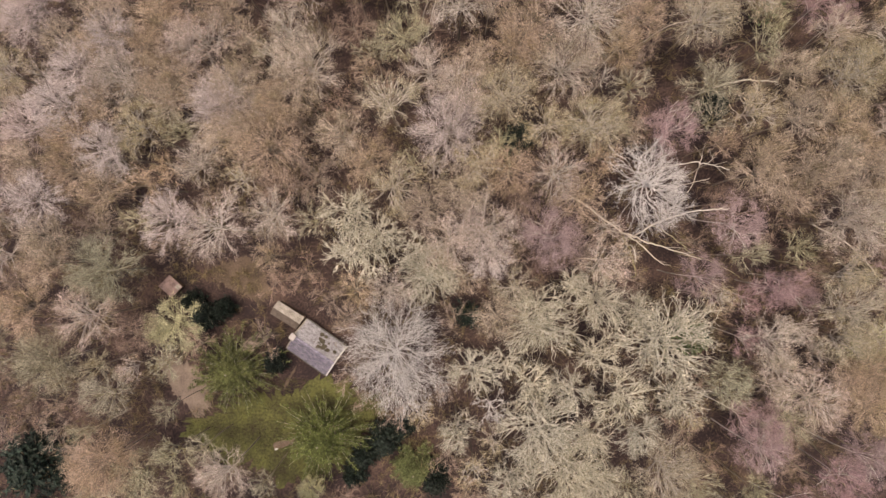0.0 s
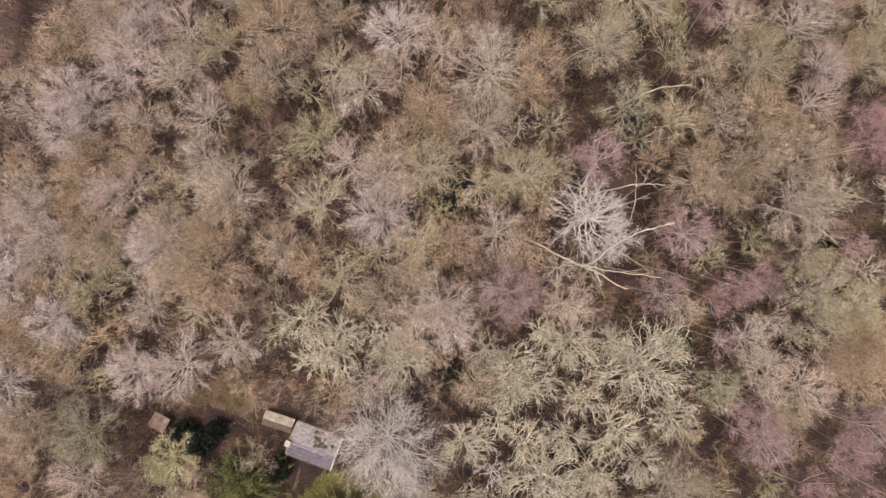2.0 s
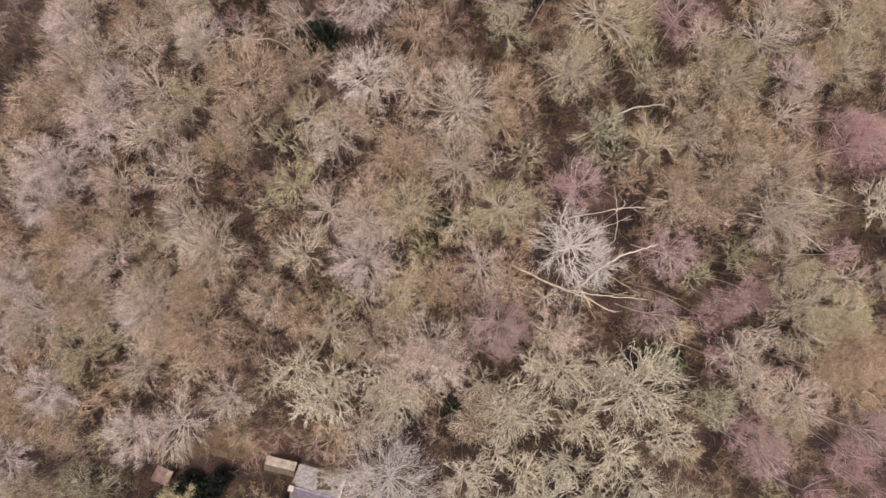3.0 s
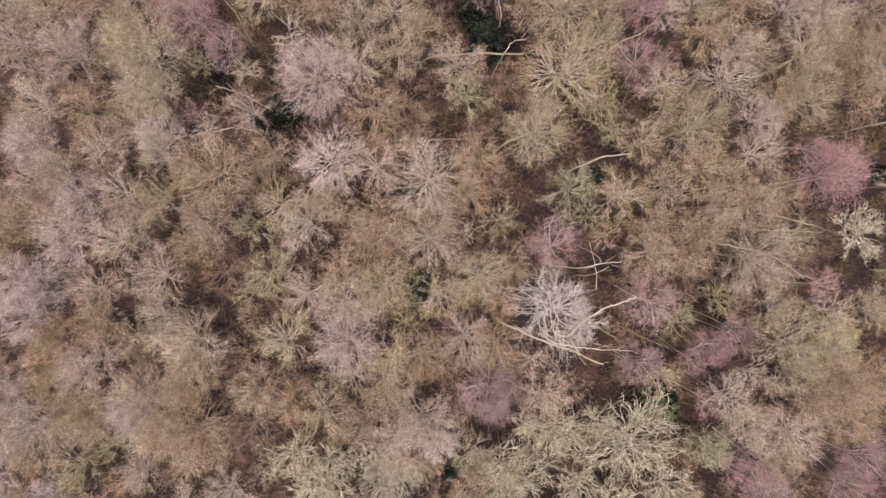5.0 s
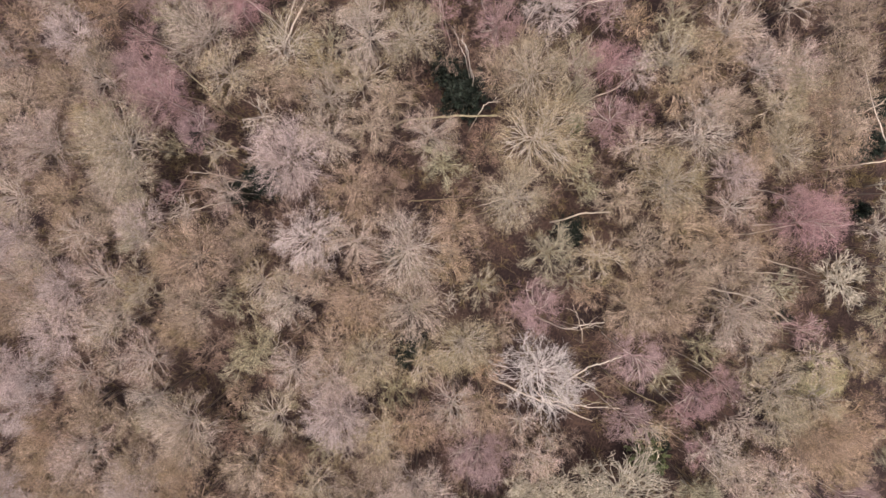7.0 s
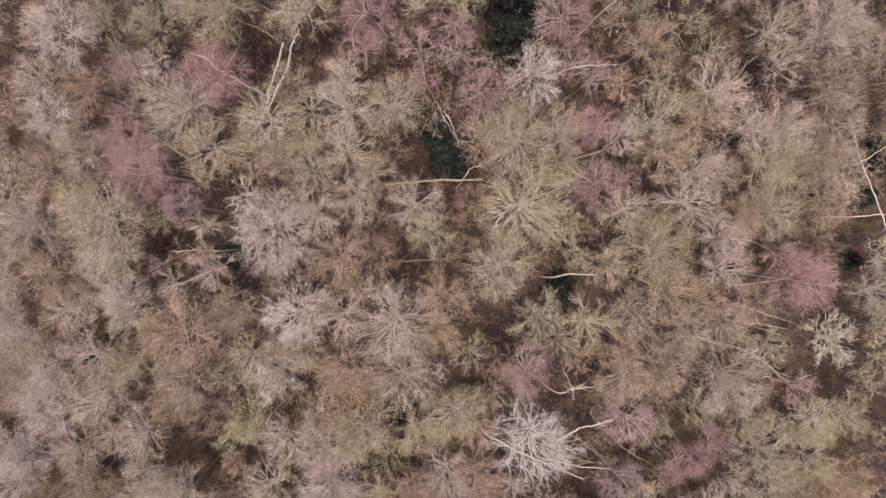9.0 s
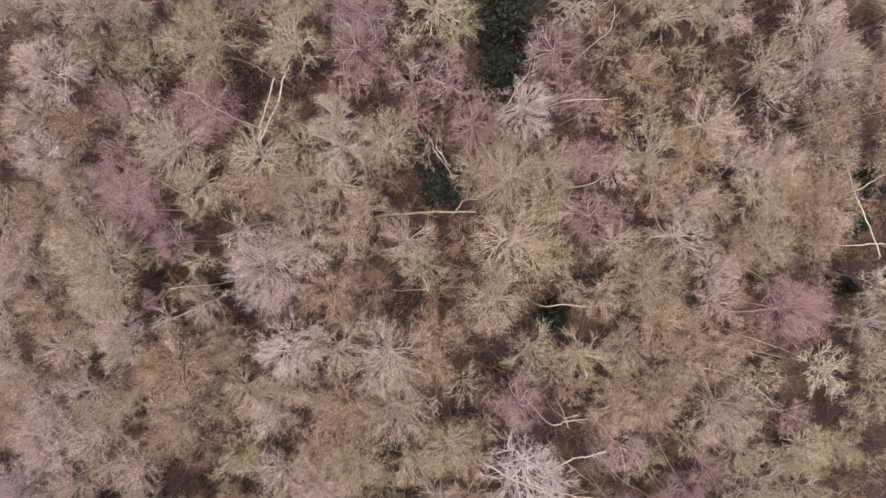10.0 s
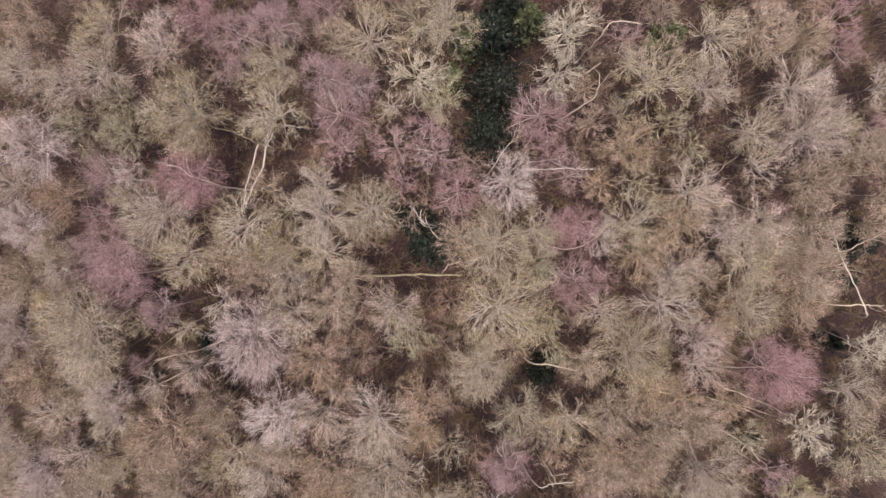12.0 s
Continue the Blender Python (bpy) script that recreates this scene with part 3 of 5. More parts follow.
plant('tan', 2.6, -27.8, 1.81)
plant('olive_tan', 3.6, -25.1, 2.23)
plant('russet', 3.7, -30.4, 2.37)
plant('lichen', 5.5, -32.8, 2.33)
plant('olive_tan', 6.4, -29.2, 2.30)
plant('coral', 7.3, -25.8, 2.89)
plant('russet', 8.5, -32.8, 2.34)
plant('olive_tan', 9.3, -29.4, 1.75)
plant('russet', 11.6, -32.5, 2.50)
plant('olive_tan', 12.8, -29.3, 1.81)
plant('coral', 14.2, -24.7, 4.76)
plant('olive_tan', 15.7, -30.7, 1.94)
plant('coral', 17.4, -25.9, 3.53)
plant('lichen', 17.7, -32.7, 2.44)
plant('russet', 19.9, -30.8, 2.13)
plant('lichen', 21.5, -27.9, 2.24)
plant('lichen', 23.2, -31.0, 2.18)
plant('olive_tan', 24.9, -24.6, 3.87)
plant('lichen', 26.5, -30.2, 2.85)
plant('russet', 29.4, -33.1, 2.50)
plant('lichen', 29.8, -27.3, 2.19)
plant('lichen', 31.9, -30.3, 2.41)
plant('russet', 32.5, -25.7, 2.50)
plant('russet', 32.9, -33.7, 2.50)
plant('lichen', 36.2, -27.9, 2.09)
plant('lichen', 36.3, -31.8, 2.84)
plant('russet', 40.0, -32.7, 2.39)
plant('birch', 41.7, -30.0, 2.26)
plant('russet', 41.7, -26.2, 2.50)
plant('russet', 42.2, -35.0, 2.50)
plant('russet', 44.7, -32.1, 2.43)
plant('birch', 45.8, -26.3, 2.95)
plant('birch', 47.5, -33.3, 2.31)
plant('birch', 51.3, -34.3, 2.18)
plant('russet', 52.5, -24.4, 2.48)
plant('lichen', 53.8, -31.9, 2.50)
plant('russet', 55.2, -27.5, 2.50)
plant('tan', 55.8, -24.2, 2.53)
plant('lichen', 58.6, -25.6, 2.33)
# strip of woodland, -24 to -12 m north
plant('russet', -56.3, -15.1, 2.35)
plant('russet', -56.2, -20.3, 2.50)
plant('russet', -53.4, -15.4, 2.32)
plant('russet', -53.3, -23.1, 2.50)
plant('lichen', -53.2, -19.3, 1.71)
plant('lichen', -51.3, -13.1, 2.10)
plant('russet', -51.1, -20.9, 2.34)
plant('russet', -49.6, -18.1, 2.50)
plant('russet', -46.5, -21.9, 2.50)
plant('russet', -46.4, -18.6, 2.48)
plant('lichen', -45.3, -12.9, 4.10)
plant('russet', -43.0, -18.3, 1.93)
plant('lichen', -41.3, -21.1, 1.79)
plant('lichen', -40.6, -13.8, 2.30)
plant('lichen', -38.6, -16.7, 3.10)
plant('tan', -38.0, -23.9, 4.01)
plant('grey', -35.4, -13.6, 1.67)
plant('lichen', -32.2, -13.2, 2.36)
plant('lichen', -31.7, -18.5, 1.70)
plant('lichen', -31.0, -23.7, 2.50)
plant('lichen', -27.9, -23.3, 2.15)
# added dark bush, stands in for the black shadow beside the conifer
plant('holly', -21.6, -14.6, 1.70)
plant('russet', -11.4, -15.2, 2.45)
plant('russet', -9.6, -18.2, 1.87)
plant('russet', -5.5, -19.9, 2.50)
plant('holly', -5.2, -23.0, 1.60)
plant('olive_tan', -2.5, -18.8, 1.89)
plant('russet', -0.2, -16.3, 2.44)
plant('coral', 1.6, -20.7, 2.63)
plant('coral', 3.5, -13.3, 3.27)
plant('ash', 5.5, -17.9, 2.42)
plant('olive_tan', 5.6, -21.8, 1.73)
plant('coral', 7.4, -12.7, 2.30)
plant('coral', 9.8, -15.2, 3.27)
plant('coral', 11.0, -20.1, 4.76)
plant('coral', 14.2, -15.6, 2.89)
plant('coral', 16.7, -20.8, 3.27)
plant('coral', 19.9, -16.4, 3.53)
plant('coral', 21.7, -20.6, 2.76)
plant('russet', 25.3, -20.1, 2.39)
plant('coral', 26.2, -16.4, 3.27)
plant('olive_tan', 28.1, -19.2, 1.93)
plant('russet', 29.2, -22.1, 2.50)
plant('russet', 30.2, -17.1, 2.37)
plant('lichen', 32.6, -14.7, 2.77)
plant('lichen', 33.6, -16.9, 2.29)
plant('birch', 34.8, -19.4, 2.48)
plant('birch', 36.9, -23.1, 3.24)
plant('birch', 37.5, -20.2, 3.15)
plant('grey', 37.9, -15.8, 2.38)
plant('grey', 38.0, -13.8, 3.06)
plant('lichen', 39.6, -19.3, 3.38)
plant('grey', 41.5, -16.9, 3.34)
plant('russet', 42.4, -22.6, 2.50)
plant('tan', 45.6, -15.5, 3.63)
plant('tan', 48.0, -17.6, 3.31)
plant('tan', 48.0, -13.8, 4.04)
plant('birch', 48.5, -23.9, 3.14)
plant('russet', 50.3, -20.5, 2.36)
plant('tan', 52.0, -15.0, 3.61)
plant('willow', 54.4, -12.2, 3.39)
plant('lichen', 54.4, -20.2, 2.29)
plant('russet', 58.7, -17.1, 2.52)
plant('russet', 58.9, -20.9, 1.80)
plant('lichen', 59.9, -13.3, 1.92)
plant('lichen', 61.8, -21.0, 2.50)
plant('lichen', 62.0, -16.4, 2.32)
plant('olive_tan', 63.2, -12.6, 2.39)
plant('russet', 64.4, -18.1, 2.34)
plant('lichen', 65.2, -15.1, 2.40)
plant('russet', 66.2, -12.0, 2.39)
# strip of woodland, -12 to 0 m north
plant('lichen', -55.6, -7.0, 2.49)
plant('russet', -55.3, -0.6, 2.38)
plant('russet', -55.0, -11.9, 2.50)
plant('russet', -54.9, -3.9, 2.41)
plant('tan', -53.4, -8.8, 1.89)
plant('russet', -51.3, -4.2, 1.76)
plant('lichen', -51.1, -9.8, 1.82)
plant('tan', -50.9, -7.0, 2.24)
plant('grey', -49.6, -0.8, 3.00)
plant('tan', -46.5, -6.9, 3.03)
plant('tan', -45.3, -1.9, 3.31)
plant('grey', -40.3, -7.6, 3.72)
plant('lichen', -38.8, -2.6, 4.10)
plant('russet', -37.1, -10.1, 3.09)
plant('willow', -33.8, -9.4, 3.69)
# the three hollies from here to x -28.2 stand in for shadow near the hut
plant('holly', -32.2, -6.6, 1.40)
plant('holly', -30.6, -8.6, 2.00)
plant('russet', -29.4, -11.5, 2.50)
plant('holly', -28.2, -7.6, 1.50)
plant('russet', -22.0, -11.0, 2.50)
plant('russet', -20.2, -4.2, 2.50)
plant('tan', -19.9, -0.9, 1.89)
plant('russet', -16.3, -2.9, 2.50)
plant('russet', -13.4, -6.0, 2.41)
plant('coral', -11.5, -0.7, 2.56)
plant('tan', -11.1, -8.0, 1.87)
plant('tan', -9.7, -4.7, 2.44)
plant('coral', -9.1, -0.1, 3.53)
plant('grey', -6.0, -4.5, 2.66)
plant('ash', -5.4, -12.0, 6.83)
plant('coral', -2.1, -2.6, 3.86)
plant('coral', -0.6, -2.0, 3.08)
plant('russet', 1.3, -8.2, 2.50)
plant('tan', 2.9, -3.5, 1.78)
plant('holly', 3.2, -8.4, 1.94)
plant('lilac', 5.0, -0.7, 2.71)
plant('tan', 6.1, -7.7, 2.67)
plant('olive_tan', 8.1, -4.6, 2.72)
plant('russet', 8.9, -1.3, 2.40)
plant('coral', 10.3, -8.7, 3.86)
plant('coral', 10.7, -6.7, 3.07)
plant('coral', 13.9, -10.2, 2.56)
plant('coral', 14.8, -4.1, 2.21)
plant('coral', 17.3, -12.0, 3.01)
plant('coral', 17.5, -5.8, 3.85)
plant('grey', 17.8, -1.3, 2.92)
plant('grey', 20.5, -0.5, 1.82)
plant('russet', 22.1, -3.6, 2.50)
plant('coral', 22.3, -7.5, 2.89)
plant('coral', 24.5, -10.0, 5.63)
plant('birch', 29.6, -3.2, 2.90)
plant('ivy', 30.5, -11.1, 2.81)
plant('olive_tan', 31.3, -5.4, 2.12)
plant('holly', 32.8, -11.2, 1.49)
plant('russet', 33.3, -7.8, 2.50)
plant('birch', 35.1, -10.6, 2.17)
plant('birch', 35.6, -5.7, 2.16)
plant('lichen', 35.9, -0.8, 2.30)
plant('grey', 36.7, -10.3, 3.05)
plant('birch', 37.9, -4.6, 2.74)
plant('grey', 40.7, -9.1, 2.12)
plant('birch', 41.4, -4.6, 2.44)
plant('birch', 41.8, -6.0, 1.87)
plant('grey', 42.5, -11.4, 1.83)
plant('russet', 43.5, -3.5, 2.85)
plant('olive_tan', 44.8, -10.1, 3.31)
plant('olive_tan', 45.3, -2.8, 2.82)
plant('olive_tan', 45.4, -6.8, 3.75)
plant('russet', 48.7, -1.2, 2.50)
plant('russet', 49.1, -4.7, 2.37)
plant('olive_tan', 49.3, -10.0, 3.04)
plant('grey', 51.7, -6.5, 2.53)
plant('russet', 52.6, -0.3, 2.42)
plant('birch', 52.6, -3.6, 2.44)
plant('holly', 53.9, -3.7, 1.43)
plant('olive_tan', 55.1, -7.5, 2.82)
plant('russet', 61.0, -10.1, 2.50)
plant('lichen', 62.4, -4.7, 3.64)
plant('olive_tan', 62.9, -0.5, 2.01)
plant('olive_tan', 65.3, -7.8, 2.38)
plant('russet', 66.4, -2.8, 1.97)
plant('lichen', 67.3, -5.6, 1.95)
plant('russet', 68.5, -9.6, 2.50)
plant('tan', 69.4, -1.3, 2.88)
plant('lichen', 70.1, -4.9, 2.49)
plant('russet', 72.7, -0.1, 2.44)
# strip of woodland, 0 to 12 m north
plant('lichen', -55.6, 4.1, 2.49)
plant('grey', -53.0, 1.8, 2.73)
plant('grey', -52.4, 9.2, 3.02)
plant('grey', -51.6, 5.5, 2.21)
plant('grey', -50.0, 3.1, 1.79)
plant('tan', -46.5, 9.7, 2.89)
plant('lilac', -45.1, 5.5, 3.29)
plant('tan', -44.0, 1.2, 3.03)
plant('tan', -41.7, 8.8, 3.33)
plant('russet', -41.1, 2.6, 3.09)
plant('tan', -38.4, 6.8, 3.03)
plant('lilac', -37.5, 11.1, 3.01)
plant('grey', -36.9, 9.5, 2.52)
plant('lichen', -35.3, 3.2, 2.44)
plant('tan', -33.9, 7.6, 2.39)
plant('russet', -33.5, 0.4, 2.50)
plant('russet', -32.7, 4.9, 1.73)
plant('tan', -31.3, 9.1, 2.05)
plant('lilac', -30.1, 3.1, 3.43)
plant('grey', -27.7, 9.5, 2.66)
plant('russet', -27.4, 6.2, 2.38)
plant('grey', -26.8, 11.5, 2.15)
plant('grey', -25.2, 2.4, 3.79)
plant('olive_tan', -22.7, 8.0, 2.44)
plant('russet', -22.2, 0.1, 1.74)
plant('tan', -19.1, 11.3, 4.24)
plant('russet', -19.0, 7.6, 3.46)
plant('grey', -18.9, 3.7, 3.02)
plant('russet', -15.4, 8.4, 3.15)
plant('lichen', -15.1, 3.3, 2.50)
plant('coral', -10.5, 4.1, 3.47)
plant('tan', -8.7, 9.9, 2.94)
plant('russet', -8.5, 11.5, 2.88)
plant('coral', -6.8, 1.7, 2.82)
plant('olive_tan', -5.6, 6.9, 3.37)
plant('lichen', -3.8, 10.1, 2.04)
plant('coral', -3.5, 0.6, 2.30)
plant('tan', -1.8, 4.4, 3.08)
plant('olive_tan', -1.0, 9.4, 1.99)
plant('grey', 0.9, 1.0, 3.36)
plant('tan', 2.2, 6.8, 3.35)
plant('olive_tan', 4.1, 9.4, 3.35)
plant('grey', 4.4, 2.3, 4.07)
plant('tan', 7.4, 8.6, 3.06)
plant('russet', 9.3, 5.3, 2.87)
plant('birch', 12.3, 1.3, 3.87)
plant('grey', 12.6, 8.3, 3.33)
plant('tan', 15.4, 6.2, 3.34)
plant('russet', 16.7, 0.2, 2.72)
plant('tan', 18.1, 10.4, 2.11)
plant('grey', 18.5, 2.5, 2.05)
plant('ash', 23.0, 7.3, 5.13)
plant('ash', 25.3, 4.3, 2.71)
plant('russet', 30.5, 0.8, 2.33)
plant('russet', 32.7, 5.5, 2.69)
plant('birch', 33.7, 2.9, 3.40)
plant('tan', 35.7, 8.4, 3.44)
plant('tan', 36.8, 10.6, 2.88)
plant('russet', 38.3, 0.7, 2.23)
plant('tan', 39.2, 6.7, 3.30)
plant('russet', 40.2, 3.0, 2.32)
plant('lichen', 41.2, 0.2, 2.35)
plant('tan', 41.2, 8.5, 3.02)
plant('tan', 43.8, 10.0, 2.87)
plant('grey', 45.3, 3.3, 4.43)
plant('tan', 47.3, 11.3, 2.79)
plant('tan', 47.6, 8.9, 2.87)
plant('tan', 48.5, 5.8, 2.21)
plant('tan', 51.4, 8.3, 2.48)
plant('lichen', 51.7, 2.8, 2.50)
plant('russet', 54.2, 6.5, 2.82)
plant('russet', 54.4, 11.8, 2.50)
plant('russet', 55.8, 1.0, 2.82)
plant('coral', 57.8, 0.5, 3.45)
plant('birch', 58.0, 10.8, 2.41)
plant('birch', 58.1, 8.0, 4.30)
plant('olive_tan', 63.5, 4.0, 2.78)
plant('russet', 63.9, 7.5, 2.38)
plant('russet', 65.3, 10.3, 2.48)
plant('tan', 65.5, 0.2, 1.75)
plant('coral', 67.4, 6.6, 3.07)
plant('holly', 68.2, 4.0, 1.58)
plant('holly', 73.3, 10.6, 2.29)
plant('russet', 74.4, 3.7, 2.50)
# strip of woodland, 12 to 24 m north
plant('russet', -55.6, 18.5, 2.50)
plant('russet', -55.5, 22.6, 2.46)
plant('russet', -55.1, 13.0, 2.44)
plant('lichen', -53.1, 16.2, 2.34)
plant('russet', -53.0, 21.3, 1.98)
plant('grey', -52.1, 13.5, 2.21)
plant('olive_tan', -48.9, 19.9, 2.81)
plant('grey', -48.2, 17.0, 1.92)
plant('lilac', -46.2, 13.6, 3.01)
plant('grey', -45.5, 20.0, 1.70)
plant('tan', -43.1, 23.7, 2.67)
plant('lilac', -42.6, 16.1, 3.29)
plant('tan', -42.1, 13.2, 3.03)
plant('lilac', -40.7, 19.9, 3.29)
plant('tan', -39.2, 22.4, 2.67)
plant('tan', -38.4, 16.8, 3.03)
plant('lilac', -36.7, 23.6, 2.71)
plant('russet', -36.4, 21.3, 3.09)
plant('grey', -35.9, 19.3, 3.80)
plant('tan', -34.1, 23.1, 2.72)
plant('olive_tan', -34.1, 13.1, 3.31)
plant('olive_tan', -31.5, 16.8, 3.03)
plant('tan', -30.5, 18.8, 3.81)
plant('lichen', -30.2, 13.4, 2.29)
plant('grey', -28.3, 22.4, 3.09)
plant('grey', -26.5, 23.4, 3.78)
plant('lilac', -24.6, 16.2, 3.99)
plant('tan', -24.0, 12.5, 3.31)
plant('russet', -24.0, 23.7, 2.84)
plant('tan', -23.4, 14.2, 3.09)
plant('tan', -23.2, 18.0, 3.37)
plant('tan', -22.2, 20.9, 1.85)
plant('tan', -20.0, 16.2, 2.39)
plant('olive_tan', -19.7, 22.4, 2.42)
plant('tan', -18.6, 16.4, 2.72)
plant('russet', -16.9, 14.2, 2.42)
plant('tan', -16.5, 18.2, 3.31)
plant('grey', -14.9, 20.4, 4.19)
plant('russet', -12.7, 16.2, 3.44)
plant('tan', -11.3, 12.6, 3.08)
plant('russet', -9.4, 17.6, 2.48)
plant('tan', -8.9, 20.6, 1.76)
plant('lichen', -8.1, 23.0, 2.35)
plant('russet', -6.1, 20.1, 2.41)
plant('olive_tan', -5.9, 16.4, 3.20)
plant('grey', -1.6, 20.2, 3.04)
plant('russet', -0.1, 23.5, 2.40)
plant('lilac', 0.5, 13.4, 3.89)
plant('grey', 1.7, 17.5, 3.32)
plant('tan', 3.0, 20.0, 3.61)
plant('olive_tan', 6.7, 17.3, 3.89)
plant('lichen', 6.8, 12.1, 2.33)
plant('tan', 7.7, 22.5, 3.03)
plant('holly', 8.5, 13.8, 1.59)
plant('holly', 9.9, 14.5, 2.39)
plant('olive_tan', 11.8, 14.0, 2.69)
plant('grey', 13.6, 20.2, 4.14)
plant('olive_tan', 16.8, 13.9, 3.88)
plant('snag', 17.9, 19.0, 1.62)
plant('tan', 19.9, 22.9, 2.66)
plant('tan', 21.1, 13.3, 2.02)
plant('lichen', 21.6, 18.7, 2.58)
plant('russet', 23.3, 22.1, 2.07)
plant('russet', 23.7, 15.2, 2.53)
plant('birch', 26.0, 13.6, 3.53)
plant('lichen', 30.5, 18.7, 3.37)
plant('lichen', 31.3, 14.7, 2.35)
plant('tan', 31.9, 12.2, 1.86)
plant('holly', 34.8, 18.3, 2.28)
plant('olive_tan', 34.9, 15.7, 3.29)
plant('lichen', 37.2, 23.3, 2.41)
plant('tan', 39.9, 20.3, 2.86)
plant('tan', 39.9, 14.6, 3.01)
plant('olive_tan', 44.0, 22.5, 2.36)
plant('tan', 44.1, 14.7, 3.56)
plant('olive_tan', 45.3, 19.4, 4.10)
plant('grey', 50.2, 22.4, 3.24)
plant('grey', 50.6, 13.7, 2.99)
plant('lilac', 51.8, 17.1, 2.62)
plant('tan', 54.4, 18.0, 2.60)
plant('tan', 55.1, 23.7, 2.83)
plant('olive_tan', 58.1, 17.0, 3.95)
plant('olive_tan', 60.6, 21.2, 3.73)
plant('russet', 62.3, 12.5, 1.74)
plant('olive_tan', 62.9, 22.7, 3.56)
plant('tan', 64.1, 14.7, 2.84)
plant('tan', 64.3, 19.3, 3.10)
plant('tan', 65.6, 17.7, 3.45)
plant('tan', 67.7, 22.4, 3.23)
plant('russet', 68.0, 12.3, 2.38)
plant('russet', 68.8, 15.3, 2.42)
plant('russet', 70.7, 18.6, 2.39)
plant('russet', 71.5, 13.6, 2.45)
plant('tan', 73.3, 18.8, 1.85)
plant('russet', 74.3, 23.1, 2.45)
plant('russet', 75.3, 15.7, 2.50)
plant('tan', 76.6, 19.8, 2.38)
plant('holly', 76.9, 14.0, 3.15)
plant('russet', 78.6, 14.3, 2.50)
plant('russet', 79.6, 18.2, 2.50)
plant('russet', 79.7, 21.4, 2.36)
# strip of woodland, 24 to 36 m north
plant('russet', -55.8, 26.0, 2.50)
plant('russet', -55.1, 29.7, 2.41)
plant('lichen', -54.8, 33.0, 2.50)
plant('russet', -53.0, 27.8, 2.08)
plant('grey', -51.5, 30.6, 2.22)
plant('tan', -50.9, 24.9, 2.70)
plant('tan', -49.0, 27.9, 1.78)
plant('tan', -48.0, 33.0, 1.99)
plant('lilac', -46.9, 25.5, 3.08)
plant('grey', -45.6, 30.2, 2.01)
plant('lilac', -44.8, 26.8, 2.80)
plant('grey', -44.6, 34.0, 3.08)
plant('tan', -41.7, 29.6, 2.15)
plant('russet', -39.2, 32.9, 3.06)
plant('tan', -37.6, 29.6, 2.01)
plant('tan', -37.2, 25.7, 3.31)
plant('grey', -36.2, 35.3, 1.86)
plant('grey', -34.7, 33.3, 1.71)
plant('russet', -34.5, 30.2, 2.34)
plant('grey', -32.5, 35.5, 2.08)
plant('tan', -31.7, 25.4, 2.86)
plant('lilac', -31.0, 30.7, 3.05)
plant('lilac', -29.5, 35.0, 3.04)
plant('tan', -28.7, 27.5, 2.93)
plant('lilac', -27.7, 33.0, 2.69)
plant('tan', -24.4, 26.8, 3.07)
plant('grey', -23.4, 30.6, 3.05)
plant('tan', -22.5, 24.1, 2.42)
plant('grey', -20.2, 30.2, 1.75)
plant('russet', -19.5, 27.1, 2.43)
plant('grey', -17.9, 34.3, 3.03)
plant('grey', -17.3, 24.6, 2.70)
plant('grey', -15.9, 35.4, 2.89)
plant('grey', -15.7, 29.0, 3.46)
plant('russet', -13.3, 32.6, 2.50)
plant('russet', -10.8, 26.6, 2.86)
plant('russet', -10.5, 33.1, 1.86)
plant('tan', -10.0, 30.3, 2.83)
plant('russet', -7.4, 26.6, 2.34)
plant('tan', -7.3, 31.8, 3.46)
plant('lichen', -4.6, 24.2, 3.12)
plant('lichen', -4.4, 29.7, 2.59)
plant('russet', -3.5, 33.7, 2.68)
plant('russet', -1.8, 26.7, 2.31)
plant('olive_tan', -0.1, 30.6, 2.89)
plant('grey', 2.0, 27.8, 3.58)
plant('russet', 2.5, 32.8, 2.33)
plant('russet', 4.9, 24.7, 2.38)
plant('tan', 5.6, 28.5, 2.67)
plant('lilac', 7.4, 32.5, 3.76)
plant('tan', 9.3, 24.3, 3.45)
plant('russet', 9.8, 36.0, 2.40)
plant('grey', 11.4, 29.9, 3.07)
plant('holly', 13.5, 26.6, 1.43)
plant('tan', 14.1, 35.5, 3.56)
plant('tan', 14.2, 31.2, 2.10)
plant('grey', 16.2, 26.2, 4.76)
plant('russet', 17.7, 33.0, 3.07)
plant('tan', 22.0, 26.2, 3.08)
plant('russet', 23.7, 29.3, 2.34)
plant('lichen', 24.2, 33.3, 2.92)
plant('russet', 25.3, 24.8, 2.35)
plant('russet', 27.7, 29.8, 2.51)
plant('olive_tan', 29.5, 25.9, 3.97)
plant('russet', 29.9, 33.0, 2.80)
plant('russet', 33.7, 24.0, 2.11)
plant('olive_tan', 34.8, 30.7, 5.28)
plant('lichen', 38.8, 26.3, 2.02)
plant('lichen', 40.5, 32.7, 2.68)
plant('russet', 41.0, 24.2, 2.41)
plant('ivy', 41.2, 30.2, 1.48)
plant('birch', 43.4, 28.5, 3.33)
plant('birch', 44.2, 35.2, 2.75)
plant('grey', 44.3, 24.7, 2.63)
plant('birch', 46.5, 33.8, 2.89)
plant('birch', 46.7, 27.1, 1.68)
plant('lilac', 48.0, 31.9, 2.19)
plant('tan', 50.9, 28.2, 3.24)
plant('olive_tan', 51.7, 31.5, 3.37)
plant('grey', 52.2, 24.9, 2.83)
plant('lichen', 54.4, 35.0, 2.50)
plant('tan', 55.5, 29.5, 3.23)
